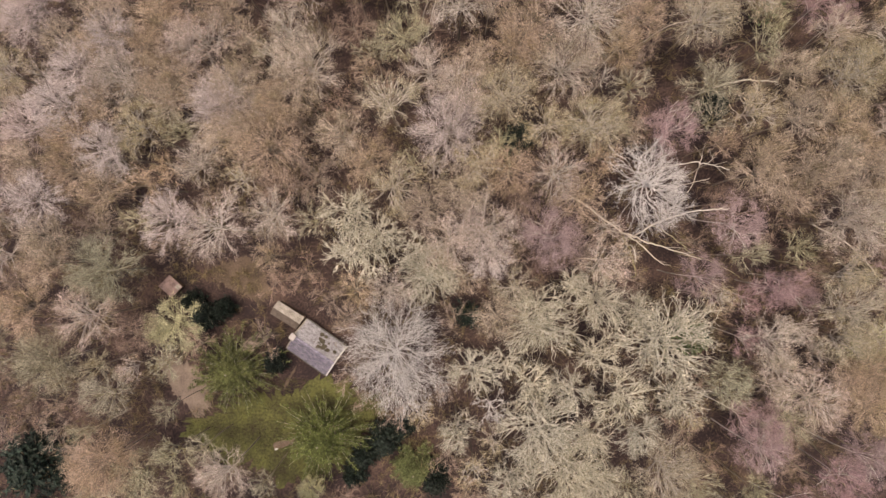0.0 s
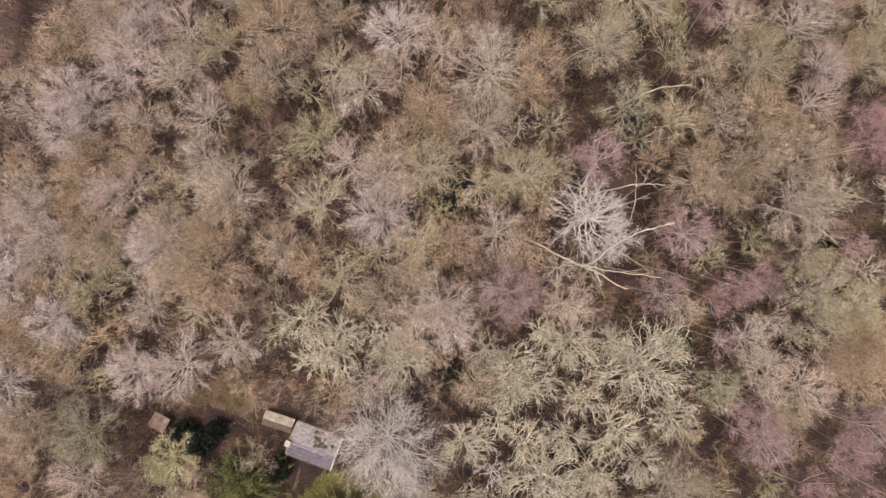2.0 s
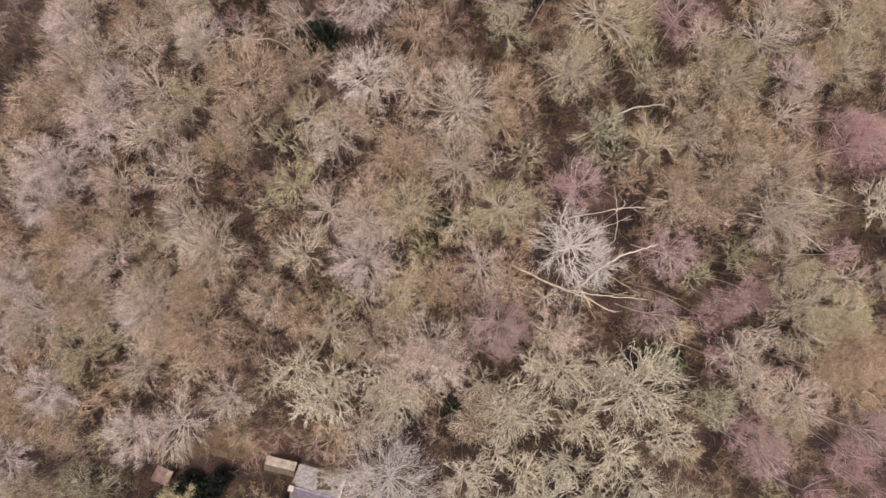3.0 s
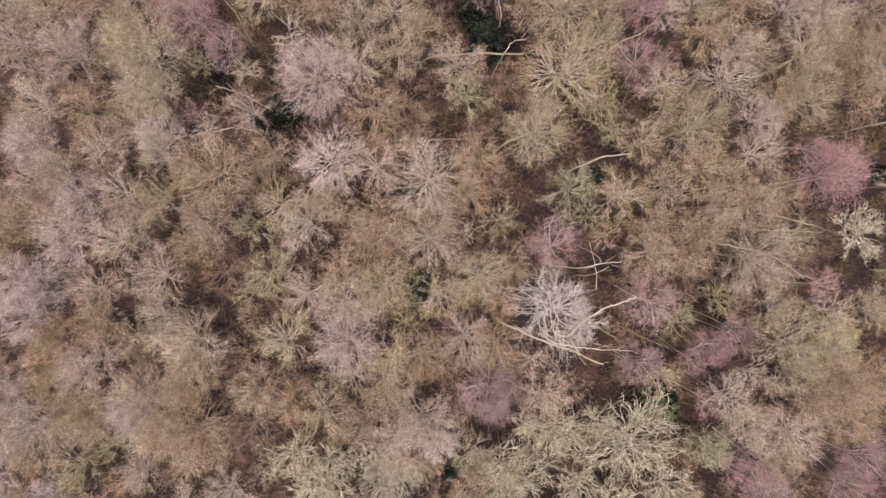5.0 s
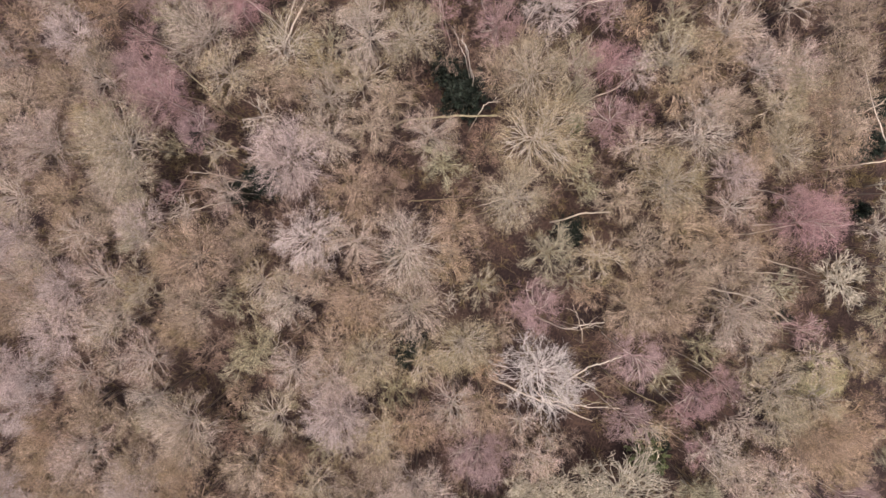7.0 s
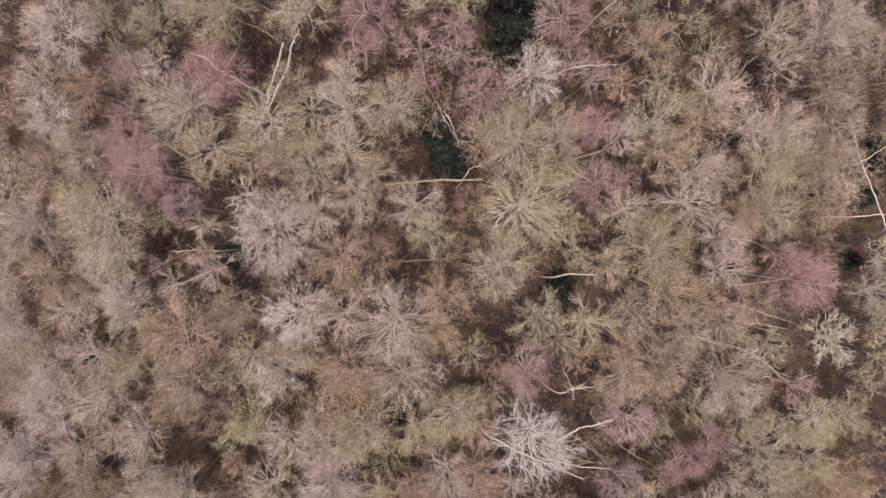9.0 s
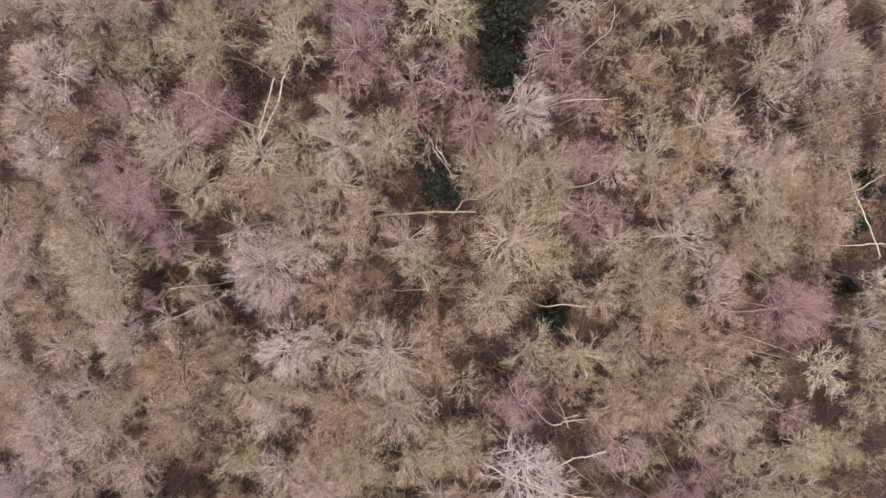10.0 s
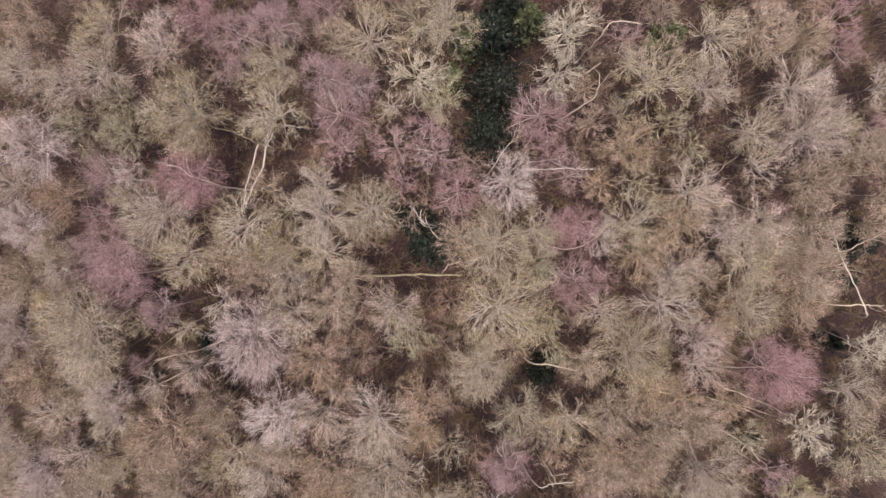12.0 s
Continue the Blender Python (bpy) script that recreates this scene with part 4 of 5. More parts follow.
plant('grey', 58.4, 31.5, 3.52)
plant('grey', 59.5, 26.4, 2.75)
plant('lichen', 60.9, 35.4, 2.35)
plant('russet', 62.0, 29.9, 2.33)
plant('grey', 63.1, 24.5, 3.22)
plant('russet', 63.9, 35.4, 2.13)
plant('birch', 65.6, 24.4, 2.18)
plant('grey', 65.9, 30.6, 2.50)
plant('russet', 65.9, 27.3, 2.44)
plant('olive_tan', 66.8, 34.0, 2.82)
plant('tan', 70.0, 26.3, 3.13)
plant('grey', 71.9, 31.0, 3.93)
plant('grey', 72.8, 35.8, 3.55)
plant('tan', 76.3, 25.9, 2.74)
plant('lichen', 76.4, 29.2, 2.31)
plant('russet', 77.2, 35.1, 2.31)
plant('russet', 77.3, 32.1, 2.48)
plant('birch', 79.5, 27.3, 1.78)
plant('russet', 79.8, 24.5, 2.44)
plant('grey', 80.5, 31.5, 2.45)
plant('russet', 82.4, 28.3, 2.50)
plant('russet', 82.7, 35.0, 2.32)
plant('tan', 83.5, 31.2, 2.02)
plant('russet', 86.2, 31.5, 2.37)
plant('russet', 88.2, 35.3, 2.41)
# strip of woodland, 36 to 48 m north
plant('grey', -49.2, 36.8, 2.87)
plant('russet', -47.3, 42.2, 2.34)
plant('grey', -45.3, 39.8, 2.54)
plant('russet', -43.4, 37.3, 2.30)
plant('russet', -42.9, 43.3, 2.49)
plant('grey', -41.3, 40.2, 2.73)
plant('grey', -40.5, 46.6, 2.42)
plant('grey', -39.6, 36.4, 1.94)
plant('russet', -38.9, 43.4, 2.84)
plant('tan', -36.7, 47.0, 2.10)
plant('russet', -36.6, 40.9, 2.30)
plant('grey', -36.4, 38.2, 2.05)
plant('russet', -33.8, 42.6, 2.60)
plant('tan', -33.6, 38.2, 2.09)
plant('russet', -30.9, 47.2, 2.37)
plant('tan', -30.8, 39.7, 2.20)
plant('tan', -30.3, 43.5, 2.57)
plant('tan', -26.5, 41.2, 3.11)
plant('russet', -25.9, 46.7, 2.42)
plant('tan', -24.1, 41.9, 2.90)
plant('grey', -23.6, 43.8, 3.09)
plant('lilac', -23.1, 36.4, 3.17)
plant('grey', -22.8, 38.6, 3.31)
plant('lilac', -21.4, 47.7, 3.07)
plant('grey', -20.3, 44.9, 2.81)
plant('lilac', -19.5, 40.5, 2.88)
plant('grey', -15.9, 45.0, 3.08)
plant('grey', -15.5, 39.1, 3.44)
plant('russet', -13.1, 42.6, 2.33)
plant('tan', -12.0, 45.8, 2.87)
plant('olive_tan', -12.0, 36.3, 2.89)
plant('grey', -9.8, 44.0, 2.44)
plant('olive_tan', -9.4, 41.0, 2.67)
plant('lilac', -8.8, 42.8, 2.83)
plant('olive_tan', -7.6, 47.6, 3.07)
plant('tan', -5.3, 36.7, 4.51)
plant('birch', -5.2, 45.0, 1.56)
plant('grey', -4.3, 42.1, 2.09)
plant('russet', -2.8, 44.7, 2.39)
plant('russet', -2.1, 37.0, 3.08)
plant('holly', -0.1, 42.5, 2.00)
plant('grey', 1.2, 41.5, 2.65)
plant('tan', 1.5, 36.0, 2.66)
plant('olive_tan', 2.7, 46.0, 2.08)
plant('holly', 2.9, 43.1, 2.42)
plant('evergreen', 3.9, 41.3, 2.22)
plant('russet', 5.2, 36.7, 2.50)
plant('russet', 5.6, 43.9, 2.50)
plant('russet', 8.0, 46.9, 2.50)
plant('snag', 9.0, 46.5, 2.76)
plant('lilac', 9.8, 41.1, 4.37)
plant('tan', 14.1, 47.5, 2.77)
plant('grey', 14.3, 41.5, 3.39)
plant('grey', 16.5, 45.2, 2.76)
plant('russet', 18.0, 36.5, 3.35)
plant('tan', 19.2, 40.3, 3.05)
plant('olive_tan', 20.8, 45.1, 3.39)
plant('tan', 22.1, 41.6, 2.63)
plant('grey', 24.5, 36.4, 3.25)
plant('russet', 25.4, 43.4, 2.43)
plant('olive_tan', 27.6, 47.1, 3.84)
plant('holly', 30.3, 43.9, 2.39)
plant('russet', 30.5, 44.0, 2.33)
plant('holly', 30.6, 40.0, 3.53)
plant('birch', 32.0, 47.8, 2.08)
plant('russet', 33.4, 45.4, 2.39)
plant('tan', 34.3, 39.2, 2.83)
plant('birch', 36.9, 43.8, 2.95)
plant('olive_tan', 37.5, 37.1, 4.07)
plant('tan', 38.5, 40.7, 1.75)
plant('russet', 39.8, 46.4, 2.36)
plant('olive_tan', 42.0, 36.1, 2.83)
plant('lilac', 42.1, 42.3, 3.12)
plant('russet', 45.3, 43.8, 2.33)
plant('birch', 47.7, 41.8, 2.44)
plant('birch', 48.6, 39.2, 2.31)
plant('birch', 48.8, 46.6, 3.56)
plant('tan', 50.7, 36.9, 2.10)
plant('russet', 51.3, 41.4, 2.43)
plant('tan', 52.8, 43.5, 1.74)
plant('tan', 53.8, 46.7, 1.73)
plant('tan', 54.5, 39.2, 3.10)
plant('russet', 56.2, 45.3, 2.50)
plant('lichen', 56.3, 42.2, 2.31)
plant('russet', 58.0, 36.3, 2.45)
plant('olive_tan', 59.4, 46.4, 2.33)
plant('lichen', 60.0, 38.9, 2.55)
plant('olive_tan', 60.2, 43.8, 3.70)
plant('tan', 63.4, 45.6, 1.79)
plant('grey', 64.2, 40.7, 2.79)
plant('ivy', 66.6, 47.0, 2.17)
plant('russet', 67.0, 39.0, 2.32)
plant('olive_tan', 67.7, 44.6, 3.53)
plant('russet', 69.9, 38.5, 2.33)
plant('tan', 71.9, 42.8, 3.53)
plant('tan', 75.4, 46.5, 2.84)
plant('tan', 75.9, 39.8, 3.01)
plant('tan', 78.5, 42.9, 1.77)
plant('birch', 80.1, 36.7, 2.23)
plant('lichen', 80.3, 45.0, 2.50)
plant('birch', 80.8, 39.5, 2.48)
plant('russet', 83.7, 43.9, 2.50)
plant('tan', 85.3, 36.9, 2.65)
plant('birch', 85.3, 41.0, 2.41)
plant('russet', 90.1, 39.1, 2.50)
# strip of woodland, 48 to 60 m north
plant('lichen', -39.5, 53.6, 2.44)
plant('grey', -37.6, 50.8, 2.69)
plant('tan', -34.2, 54.8, 2.66)
plant('grey', -33.9, 48.2, 1.85)
plant('tan', -32.2, 51.7, 2.12)
plant('russet', -30.3, 55.0, 2.23)
plant('lichen', -27.7, 56.4, 2.38)
plant('russet', -27.0, 50.9, 2.93)
plant('tan', -24.1, 56.9, 3.02)
plant('tan', -23.3, 52.0, 1.75)
plant('russet', -21.4, 54.0, 2.36)
plant('grey', -19.5, 56.3, 2.22)
plant('grey', -19.4, 59.5, 2.77)
plant('grey', -18.9, 51.3, 3.07)
plant('tan', -15.1, 49.6, 3.29)
plant('grey', -13.7, 55.1, 4.10)
plant('birch', -9.9, 55.2, 1.98)
plant('grey', -9.1, 48.9, 3.02)
plant('tan', -8.6, 59.3, 3.05)
plant('birch', -7.6, 56.9, 1.97)
plant('olive_tan', -7.4, 53.7, 3.27)
plant('birch', -7.4, 58.1, 1.97)
plant('olive_tan', -6.0, 51.3, 5.10)
plant('grey', -5.0, 58.9, 2.81)
plant('birch', -2.3, 59.0, 2.68)
plant('holly', -1.8, 51.0, 1.56)
plant('lichen', -1.6, 48.9, 1.84)
plant('birch', -0.6, 54.5, 4.28)
plant('birch', -0.1, 57.9, 2.88)
plant('birch', 1.6, 49.0, 2.69)
plant('russet', 4.2, 51.2, 2.44)
plant('grey', 7.7, 57.9, 4.34)
plant('olive_tan', 8.0, 52.6, 3.39)
plant('russet', 11.6, 54.9, 2.50)
plant('birch', 12.1, 59.5, 3.93)
plant('tan', 12.2, 49.9, 3.25)
plant('olive_tan', 15.1, 52.2, 3.60)
plant('olive_tan', 17.5, 48.1, 2.83)
plant('tan', 19.2, 54.7, 2.55)
plant('lichen', 19.3, 51.2, 2.50)
plant('grey', 23.3, 48.9, 3.70)
plant('grey', 24.3, 51.8, 2.74)
plant('russet', 24.7, 55.4, 2.50)
plant('birch', 28.1, 54.5, 2.31)
plant('birch', 30.1, 57.4, 3.18)
plant('russet', 32.7, 54.7, 2.40)
plant('birch', 33.2, 59.2, 2.68)
plant('birch', 33.4, 51.4, 2.58)
plant('olive_tan', 35.3, 55.3, 1.88)
plant('birch', 36.9, 48.7, 2.58)
plant('birch', 37.8, 51.7, 2.56)
plant('coral', 39.4, 56.5, 3.39)
plant('lichen', 40.3, 53.5, 2.89)
plant('ivy', 43.0, 55.8, 1.68)
plant('evergreen', 43.4, 48.0, 3.50)
plant('olive_tan', 44.4, 59.4, 3.55)
plant('ivy', 46.1, 57.9, 2.31)
plant('evergreen', 46.7, 51.9, 4.24)
plant('evergreen', 48.8, 57.2, 3.81)
plant('evergreen', 51.9, 59.3, 3.02)
plant('coral', 52.0, 49.2, 2.79)
plant('ivy', 53.5, 56.5, 2.68)
plant('coral', 55.1, 52.6, 3.35)
plant('russet', 57.1, 59.7, 2.50)
plant('russet', 57.1, 49.4, 2.31)
plant('russet', 59.1, 56.1, 2.83)
plant('russet', 59.4, 52.6, 2.45)
plant('birch', 60.4, 48.8, 2.24)
plant('russet', 61.9, 54.4, 1.90)
plant('tan', 63.9, 49.3, 1.78)
plant('russet', 64.5, 55.3, 2.42)
plant('russet', 66.1, 51.9, 3.06)
plant('russet', 70.3, 49.8, 2.04)
plant('tan', 72.5, 48.4, 1.78)
# strip of woodland, 60 to 72 m north
plant('lichen', -32.8, 60.2, 2.50)
plant('grey', -28.4, 60.2, 2.13)
plant('russet', -27.0, 64.8, 2.50)
plant('grey', -24.9, 62.0, 2.20)
plant('lichen', -24.0, 65.9, 2.38)
plant('tan', -21.8, 63.6, 2.00)
plant('grey', -20.3, 67.7, 3.10)
plant('russet', -16.7, 68.1, 2.06)
plant('grey', -16.5, 63.6, 2.77)
plant('russet', -14.0, 70.3, 1.80)
plant('tan', -13.8, 60.5, 3.75)
plant('grey', -13.1, 65.0, 2.65)
plant('russet', -12.4, 68.4, 2.33)
plant('russet', -9.7, 63.7, 3.47)
plant('tan', -9.4, 68.4, 2.11)
plant('russet', -7.3, 71.7, 2.19)
plant('lilac', -5.1, 63.9, 3.05)
plant('grey', -4.3, 68.3, 2.70)
plant('tan', -4.2, 61.0, 2.60)
plant('tan', -0.4, 64.7, 2.91)
plant('birch', 0.7, 61.7, 2.36)
plant('lilac', 0.7, 70.2, 3.79)
plant('birch', 3.8, 65.0, 2.97)
plant('lichen', 4.4, 70.2, 2.80)
plant('lichen', 5.0, 61.6, 2.32)
plant('lilac', 7.2, 63.7, 2.00)
plant('lichen', 8.9, 67.1, 2.81)
plant('lichen', 10.3, 70.9, 3.18)
plant('russet', 11.2, 64.1, 2.50)
plant('grey', 13.1, 67.6, 2.07)
plant('russet', 14.6, 69.9, 1.85)
plant('olive_tan', 16.6, 65.0, 4.38)
plant('russet', 19.7, 68.7, 2.45)
plant('russet', 20.1, 62.0, 2.33)
plant('birch', 22.3, 67.0, 1.94)
plant('lichen', 24.0, 65.0, 2.33)
plant('olive_tan', 24.2, 60.7, 3.77)
plant('birch', 24.5, 70.0, 3.13)
plant('olive_tan', 27.4, 64.7, 2.68)
plant('birch', 28.9, 68.9, 3.12)
plant('birch', 30.6, 61.8, 3.28)
plant('russet', 32.0, 67.6, 2.99)
plant('tan', 33.9, 64.3, 2.03)
plant('birch', 34.3, 68.1, 2.64)
plant('russet', 36.1, 71.5, 2.50)
plant('olive_tan', 36.9, 62.5, 3.69)
plant('russet', 40.0, 67.0, 2.43)
plant('lichen', 42.3, 61.6, 3.10)
plant('olive_tan', 43.3, 64.4, 1.74)
plant('lichen', 45.6, 66.3, 2.50)
plant('russet', 47.0, 63.5, 1.96)
plant('russet', 49.9, 62.5, 2.50)
# strip of woodland, 72 to 84 m north
plant('russet', -16.7, 72.3, 2.50)
plant('lichen', -13.2, 76.4, 2.44)
plant('russet', -12.9, 73.5, 2.16)
plant('russet', -10.1, 72.1, 1.96)
plant('russet', -9.6, 80.6, 2.50)
plant('grey', -9.2, 76.6, 2.53)
plant('grey', -5.3, 77.0, 3.01)
plant('russet', -5.1, 81.0, 2.34)
plant('russet', -2.4, 82.3, 2.41)
plant('tan', -1.5, 73.6, 2.54)
plant('grey', -0.5, 78.8, 1.99)
plant('russet', 0.5, 76.2, 2.39)
plant('lichen', 1.7, 80.4, 2.37)
plant('russet', 2.0, 83.4, 1.95)
plant('russet', 3.5, 73.5, 2.41)
plant('grey', 3.8, 77.7, 2.82)
plant('russet', 4.7, 81.9, 2.64)
plant('tan', 5.2, 76.5, 2.50)
plant('tan', 6.7, 82.0, 2.80)
plant('grey', 7.4, 73.6, 2.70)
plant('russet', 9.7, 83.9, 1.73)
plant('lichen', 9.9, 76.7, 2.30)
plant('russet', 10.7, 81.4, 1.90)
plant('grey', 11.4, 73.3, 3.08)
plant('olive_tan', 13.4, 77.4, 3.06)
plant('tan', 13.5, 81.6, 1.86)
plant('russet', 14.9, 74.2, 2.33)
plant('russet', 15.5, 83.8, 2.50)
plant('birch', 17.0, 80.6, 2.18)
plant('grey', 17.7, 72.0, 2.93)
plant('russet', 18.9, 77.0, 2.44)
plant('lilac', 18.9, 74.0, 2.20)
plant('lichen', 19.8, 80.1, 2.34)
plant('birch', 22.5, 73.3, 2.72)
plant('russet', 23.0, 79.4, 2.32)
plant('birch', 24.1, 76.6, 2.40)
plant('russet', 27.6, 75.3, 2.50)
plant('lichen', 30.4, 74.3, 2.30)
plant('russet', 33.0, 72.8, 2.33)
# strip of woodland, 84 to 96 m north
plant('lichen', -2.5, 85.5, 2.48)
plant('russet', 0.3, 88.4, 2.48)
plant('russet', 3.0, 90.4, 2.50)
plant('russet', 3.3, 87.1, 2.43)
plant('grey', 6.5, 87.1, 2.15)
plant('russet', 9.3, 86.8, 2.33)
plant('russet', 12.0, 85.1, 2.44)


# ---- leaning and bare trunks ----
STEM_BARK = {"pale": DEAD_WOOD, "mossy": MOSSY_BARK, "white": BIRCH_BARK}
STEM_WORDS = {"pale": "leaning bare trunk of bleached grey wood", "mossy": "slender leaning trunk with mossy olive bark", "white": "leaning white birch trunk above the brush"}
stem_rng = np.random.default_rng(77)


def smooth_line(points, steps):
    """A rounded line through the points (Catmull-Rom)."""
    p = np.array(points, float)
    p = np.concatenate([[2 * p[0] - p[1]], p, [2 * p[-1] - p[-2]]])
    line = []
    for i in range(1, len(p) - 2):
        for t in np.arange(steps) / steps:
            a, b, c, d = p[i - 1:i + 3]
            line.append(0.5 * (2 * b + (c - a) * t + (2 * a - 5 * b + 4 * c - d) * t ** 2 + (3 * b - a - 3 * c + d) * t ** 3))
    return np.array(line + [p[-2]])


def tube(line, radii, sides=7):
    way = unit(np.gradient(line, axis=0))
    side = unit(np.cross(way, [0.31, 0.17, 0.93]))
    up = np.cross(way, side)
    a = np.arange(sides) * 2 * math.pi / sides
    verts = (line[:, None] + (np.cos(a)[None, :, None] * side[:, None] + np.sin(a)[None, :, None] * up[:, None]) * radii[:, None, None]).reshape(-1, 3)
    n, k = len(line), np.arange(sides)
    k2 = (k + 1) % sides
    tris = [np.concatenate([np.stack([j * sides + k, j * sides + k2, (j + 1) * sides + k2], 1), np.stack([j * sides + k, (j + 1) * sides + k2, (j + 1) * sides + k], 1)]) for j in range(n - 1)]
    tris += [np.stack([np.zeros(sides - 2, int), k[2:], k[1:-1]], 1), (n - 1) * sides + np.stack([np.zeros(sides - 2, int), k[1:-1], k[2:]], 1)]
    return verts, np.concatenate(tris)


def stem(look_of, r0, r1, *points):
    """A bare trunk from its foot to its tip, with a few side branches."""
    line = smooth_line(points, 6)
    kinks = stem_rng.normal(size=line.shape) * 0.05
    kinks[0] = 0
    line = line + kinks
    base = line[0].copy()
    line = line - base
    radii = np.linspace(r0, r1, len(line)) * stem_rng.uniform(0.9, 1.1, len(line))
    pile = Pile()
    pile.add(tube(line, radii))
    root = new("leaning_trunk", pile.mesh("leaning_trunk", STEM_BARK[look_of], True))
    root.matrix_basis = Matrix.Translation(base)
    n = len(line)
    for i in stem_rng.choice(np.arange(n * 2 // 3, n), 2, replace=False):
        way = unit(line[min(i + 1, n - 1)] - line[i - 1])
        d = unit(way * 0.75 + across(way[None], stem_rng)[0] * 0.7 + np.array([0, 0, 0.2]))
        reach = stem_rng.uniform(0.8, 2.0)
        mid = line[i] + d * reach * 0.5 + stem_rng.normal(size=3) * 0.08
        tip = line[i] + d * reach + np.array([0, 0, 0.25]) + stem_rng.normal(size=3) * 0.12
        twig = Pile()
        twig.add(tube(smooth_line([line[i], mid, tip], 3), np.linspace(radii[i] * 0.55, 0.012, 7), 5))
        new("side_branch", twig.mesh("side_branch", STEM_BARK[look_of], True)).parent = root
    return tagged(root, STEM_WORDS[look_of], "tree trunk", "leaning trunks")


stem('pale', 0.11, 0.06, (33.5, 20.4, -0.1), (34.3, 20.4, 4.1), (36.4, 20.3, 7.5), (38.6, 19.3, 10.3))
stem('mossy', 0.16, 0.10, (21.4, 40.6, -0.1), (22.3, 40.3, 5.0), (27.4, 38.0, 7.0), (32.5, 35.2, 8.2))
stem('white', 0.13, 0.06, (13.2, 55.0, -0.1), (13.9, 55.4, 4.5), (16.3, 57.1, 6.5), (20.3, 59.3, 10.0))
stem('white', 0.14, 0.06, (13.2, 54.8, -0.1), (13.9, 55.1, 4.5), (18.8, 57.2, 8.0), (21.0, 58.6, 10.0), (22.8, 59.2, 11.5))
stem('mossy', 0.09, 0.03, (20.3, 59.0, -0.1), (19.7, 60.2, 8.0), (18.9, 61.7, 10.0), (17.6, 63.0, 11.5))
stem('white', 0.10, 0.04, (72.0, 5.5, -0.1), (71.8, 6.5, 6.0), (71.2, 10.5, 8.0), (69.9, 17.1, 11.0), (69.6, 22.1, 13.0))
stem('pale', 0.09, 0.04, (67.7, 10.3, -0.1), (68.7, 10.0, 6.5), (70.7, 9.3, 8.0), (72.7, 8.3, 9.0))
stem('pale', 0.08, 0.03, (70.9, 14.9, -0.1), (72.0, 15.5, 7.0), (73.5, 16.2, 9.0), (75.2, 16.9, 11.0))
stem('pale', 0.11, 0.06, (47.7, 3.4, -0.1), (48.1, 3.1, 2.0), (50.9, 0.8, 4.0), (52.3, -1.6, 5.5), (52.6, -3.3, 7.0))
stem('mossy', 0.07, 0.03, (53.2, -2.1, -0.1), (52.7, -2.7, 4.0), (52.0, -3.7, 6.0), (51.0, -4.8, 7.0))
stem('pale', 0.09, 0.05, (53.7, 5.0, -0.1), (54.2, 4.6, 2.5), (56.7, 2.2, 5.0), (58.1, 0.4, 7.0))
stem('pale', 0.07, 0.03, (54.4, 1.6, -0.1), (54.8, 1.2, 2.0), (56.0, 0.1, 5.0))
stem('mossy', 0.09, 0.05, (71.7, 24.5, -0.1), (72.3, 24.3, 3.0), (75.8, 23.4, 6.0), (78.3, 22.3, 9.0))
stem('mossy', 0.07, 0.03, (63.9, 6.1, -0.1), (64.0, 6.7, 3.0), (65.2, 14.2, 9.0))
stem('pale', 0.10, 0.05, (52.0, 3.5, -0.1), (52.3, 3.3, 1.0), (55.0, 2.0, 4.0), (56.8, 1.0, 7.0))
stem('pale', 0.09, 0.03, (54.5, 7.6, -0.1), (55.1, 7.6, 3.0), (57.5, 7.4, 6.0), (59.3, 7.1, 8.0), (60.7, 7.7, 11.0))
stem('mossy', 0.13, 0.05, (3.1, 51.6, -0.1), (3.3, 52.4, 4.0), (3.7, 54.0, 8.0), (3.1, 56.5, 11.0), (2.6, 57.6, 12.0))
stem('mossy', 0.09, 0.03, (3.2, 51.8, -0.1), (2.8, 52.4, 4.0), (2.2, 53.4, 7.0), (0.1, 54.7, 10.0))
stem('pale', 0.08, 0.03, (2.9, 41.6, -0.1), (1.9, 42.9, 9.4), (1.0, 43.8, 12.4), (-0.3, 44.6, 14.6))
stem('pale', 0.07, 0.03, (-0.5, 41.4, -0.1), (-1.8, 41.5, 8.0), (-4.5, 41.9, 10.0), (-6.5, 42.1, 11.0))
stem('white', 0.09, 0.03, (15.1, 56.2, -0.1), (14.4, 57.3, 8.0), (13.0, 59.7, 12.0), (12.7, 60.9, 13.0), (11.8, 61.8, 13.5))
stem('pale', 0.09, 0.03, (57.0, 50.0, -0.1), (58.4, 50.6, 9.0), (59.8, 51.2, 11.0), (61.9, 49.5, 12.0))
stem('pale', 0.09, 0.03, (51.6, 44.9, -0.1), (52.7, 45.1, 7.0), (54.8, 45.4, 10.0), (55.8, 47.1, 12.0))
stem('white', 0.06, 0.02, (32.2, 40.6, -0.1), (32.0, 42.2, 10.0), (31.8, 43.1, 11.5), (32.0, 44.6, 12.5))
stem('pale', 0.07, 0.03, (26.3, 56.8, -0.1), (27.8, 57.0, 9.0), (29.9, 57.4, 11.0), (30.5, 59.5, 12.5))
stem('pale', 0.06, 0.02, (26.2, 65.1, -0.1), (26.5, 66.1, 6.0), (27.0, 67.6, 9.0), (25.2, 69.7, 12.0))
stem('mossy', 0.06, 0.02, (20.1, 67.4, -0.1), (20.5, 68.2, 5.0), (22.1, 71.5, 9.0), (22.9, 74.2, 12.0))
stem('pale', 0.06, 0.02, (40.7, 43.5, -0.1), (41.6, 44.0, 6.0), (44.4, 45.6, 9.0), (46.0, 45.7, 10.5))
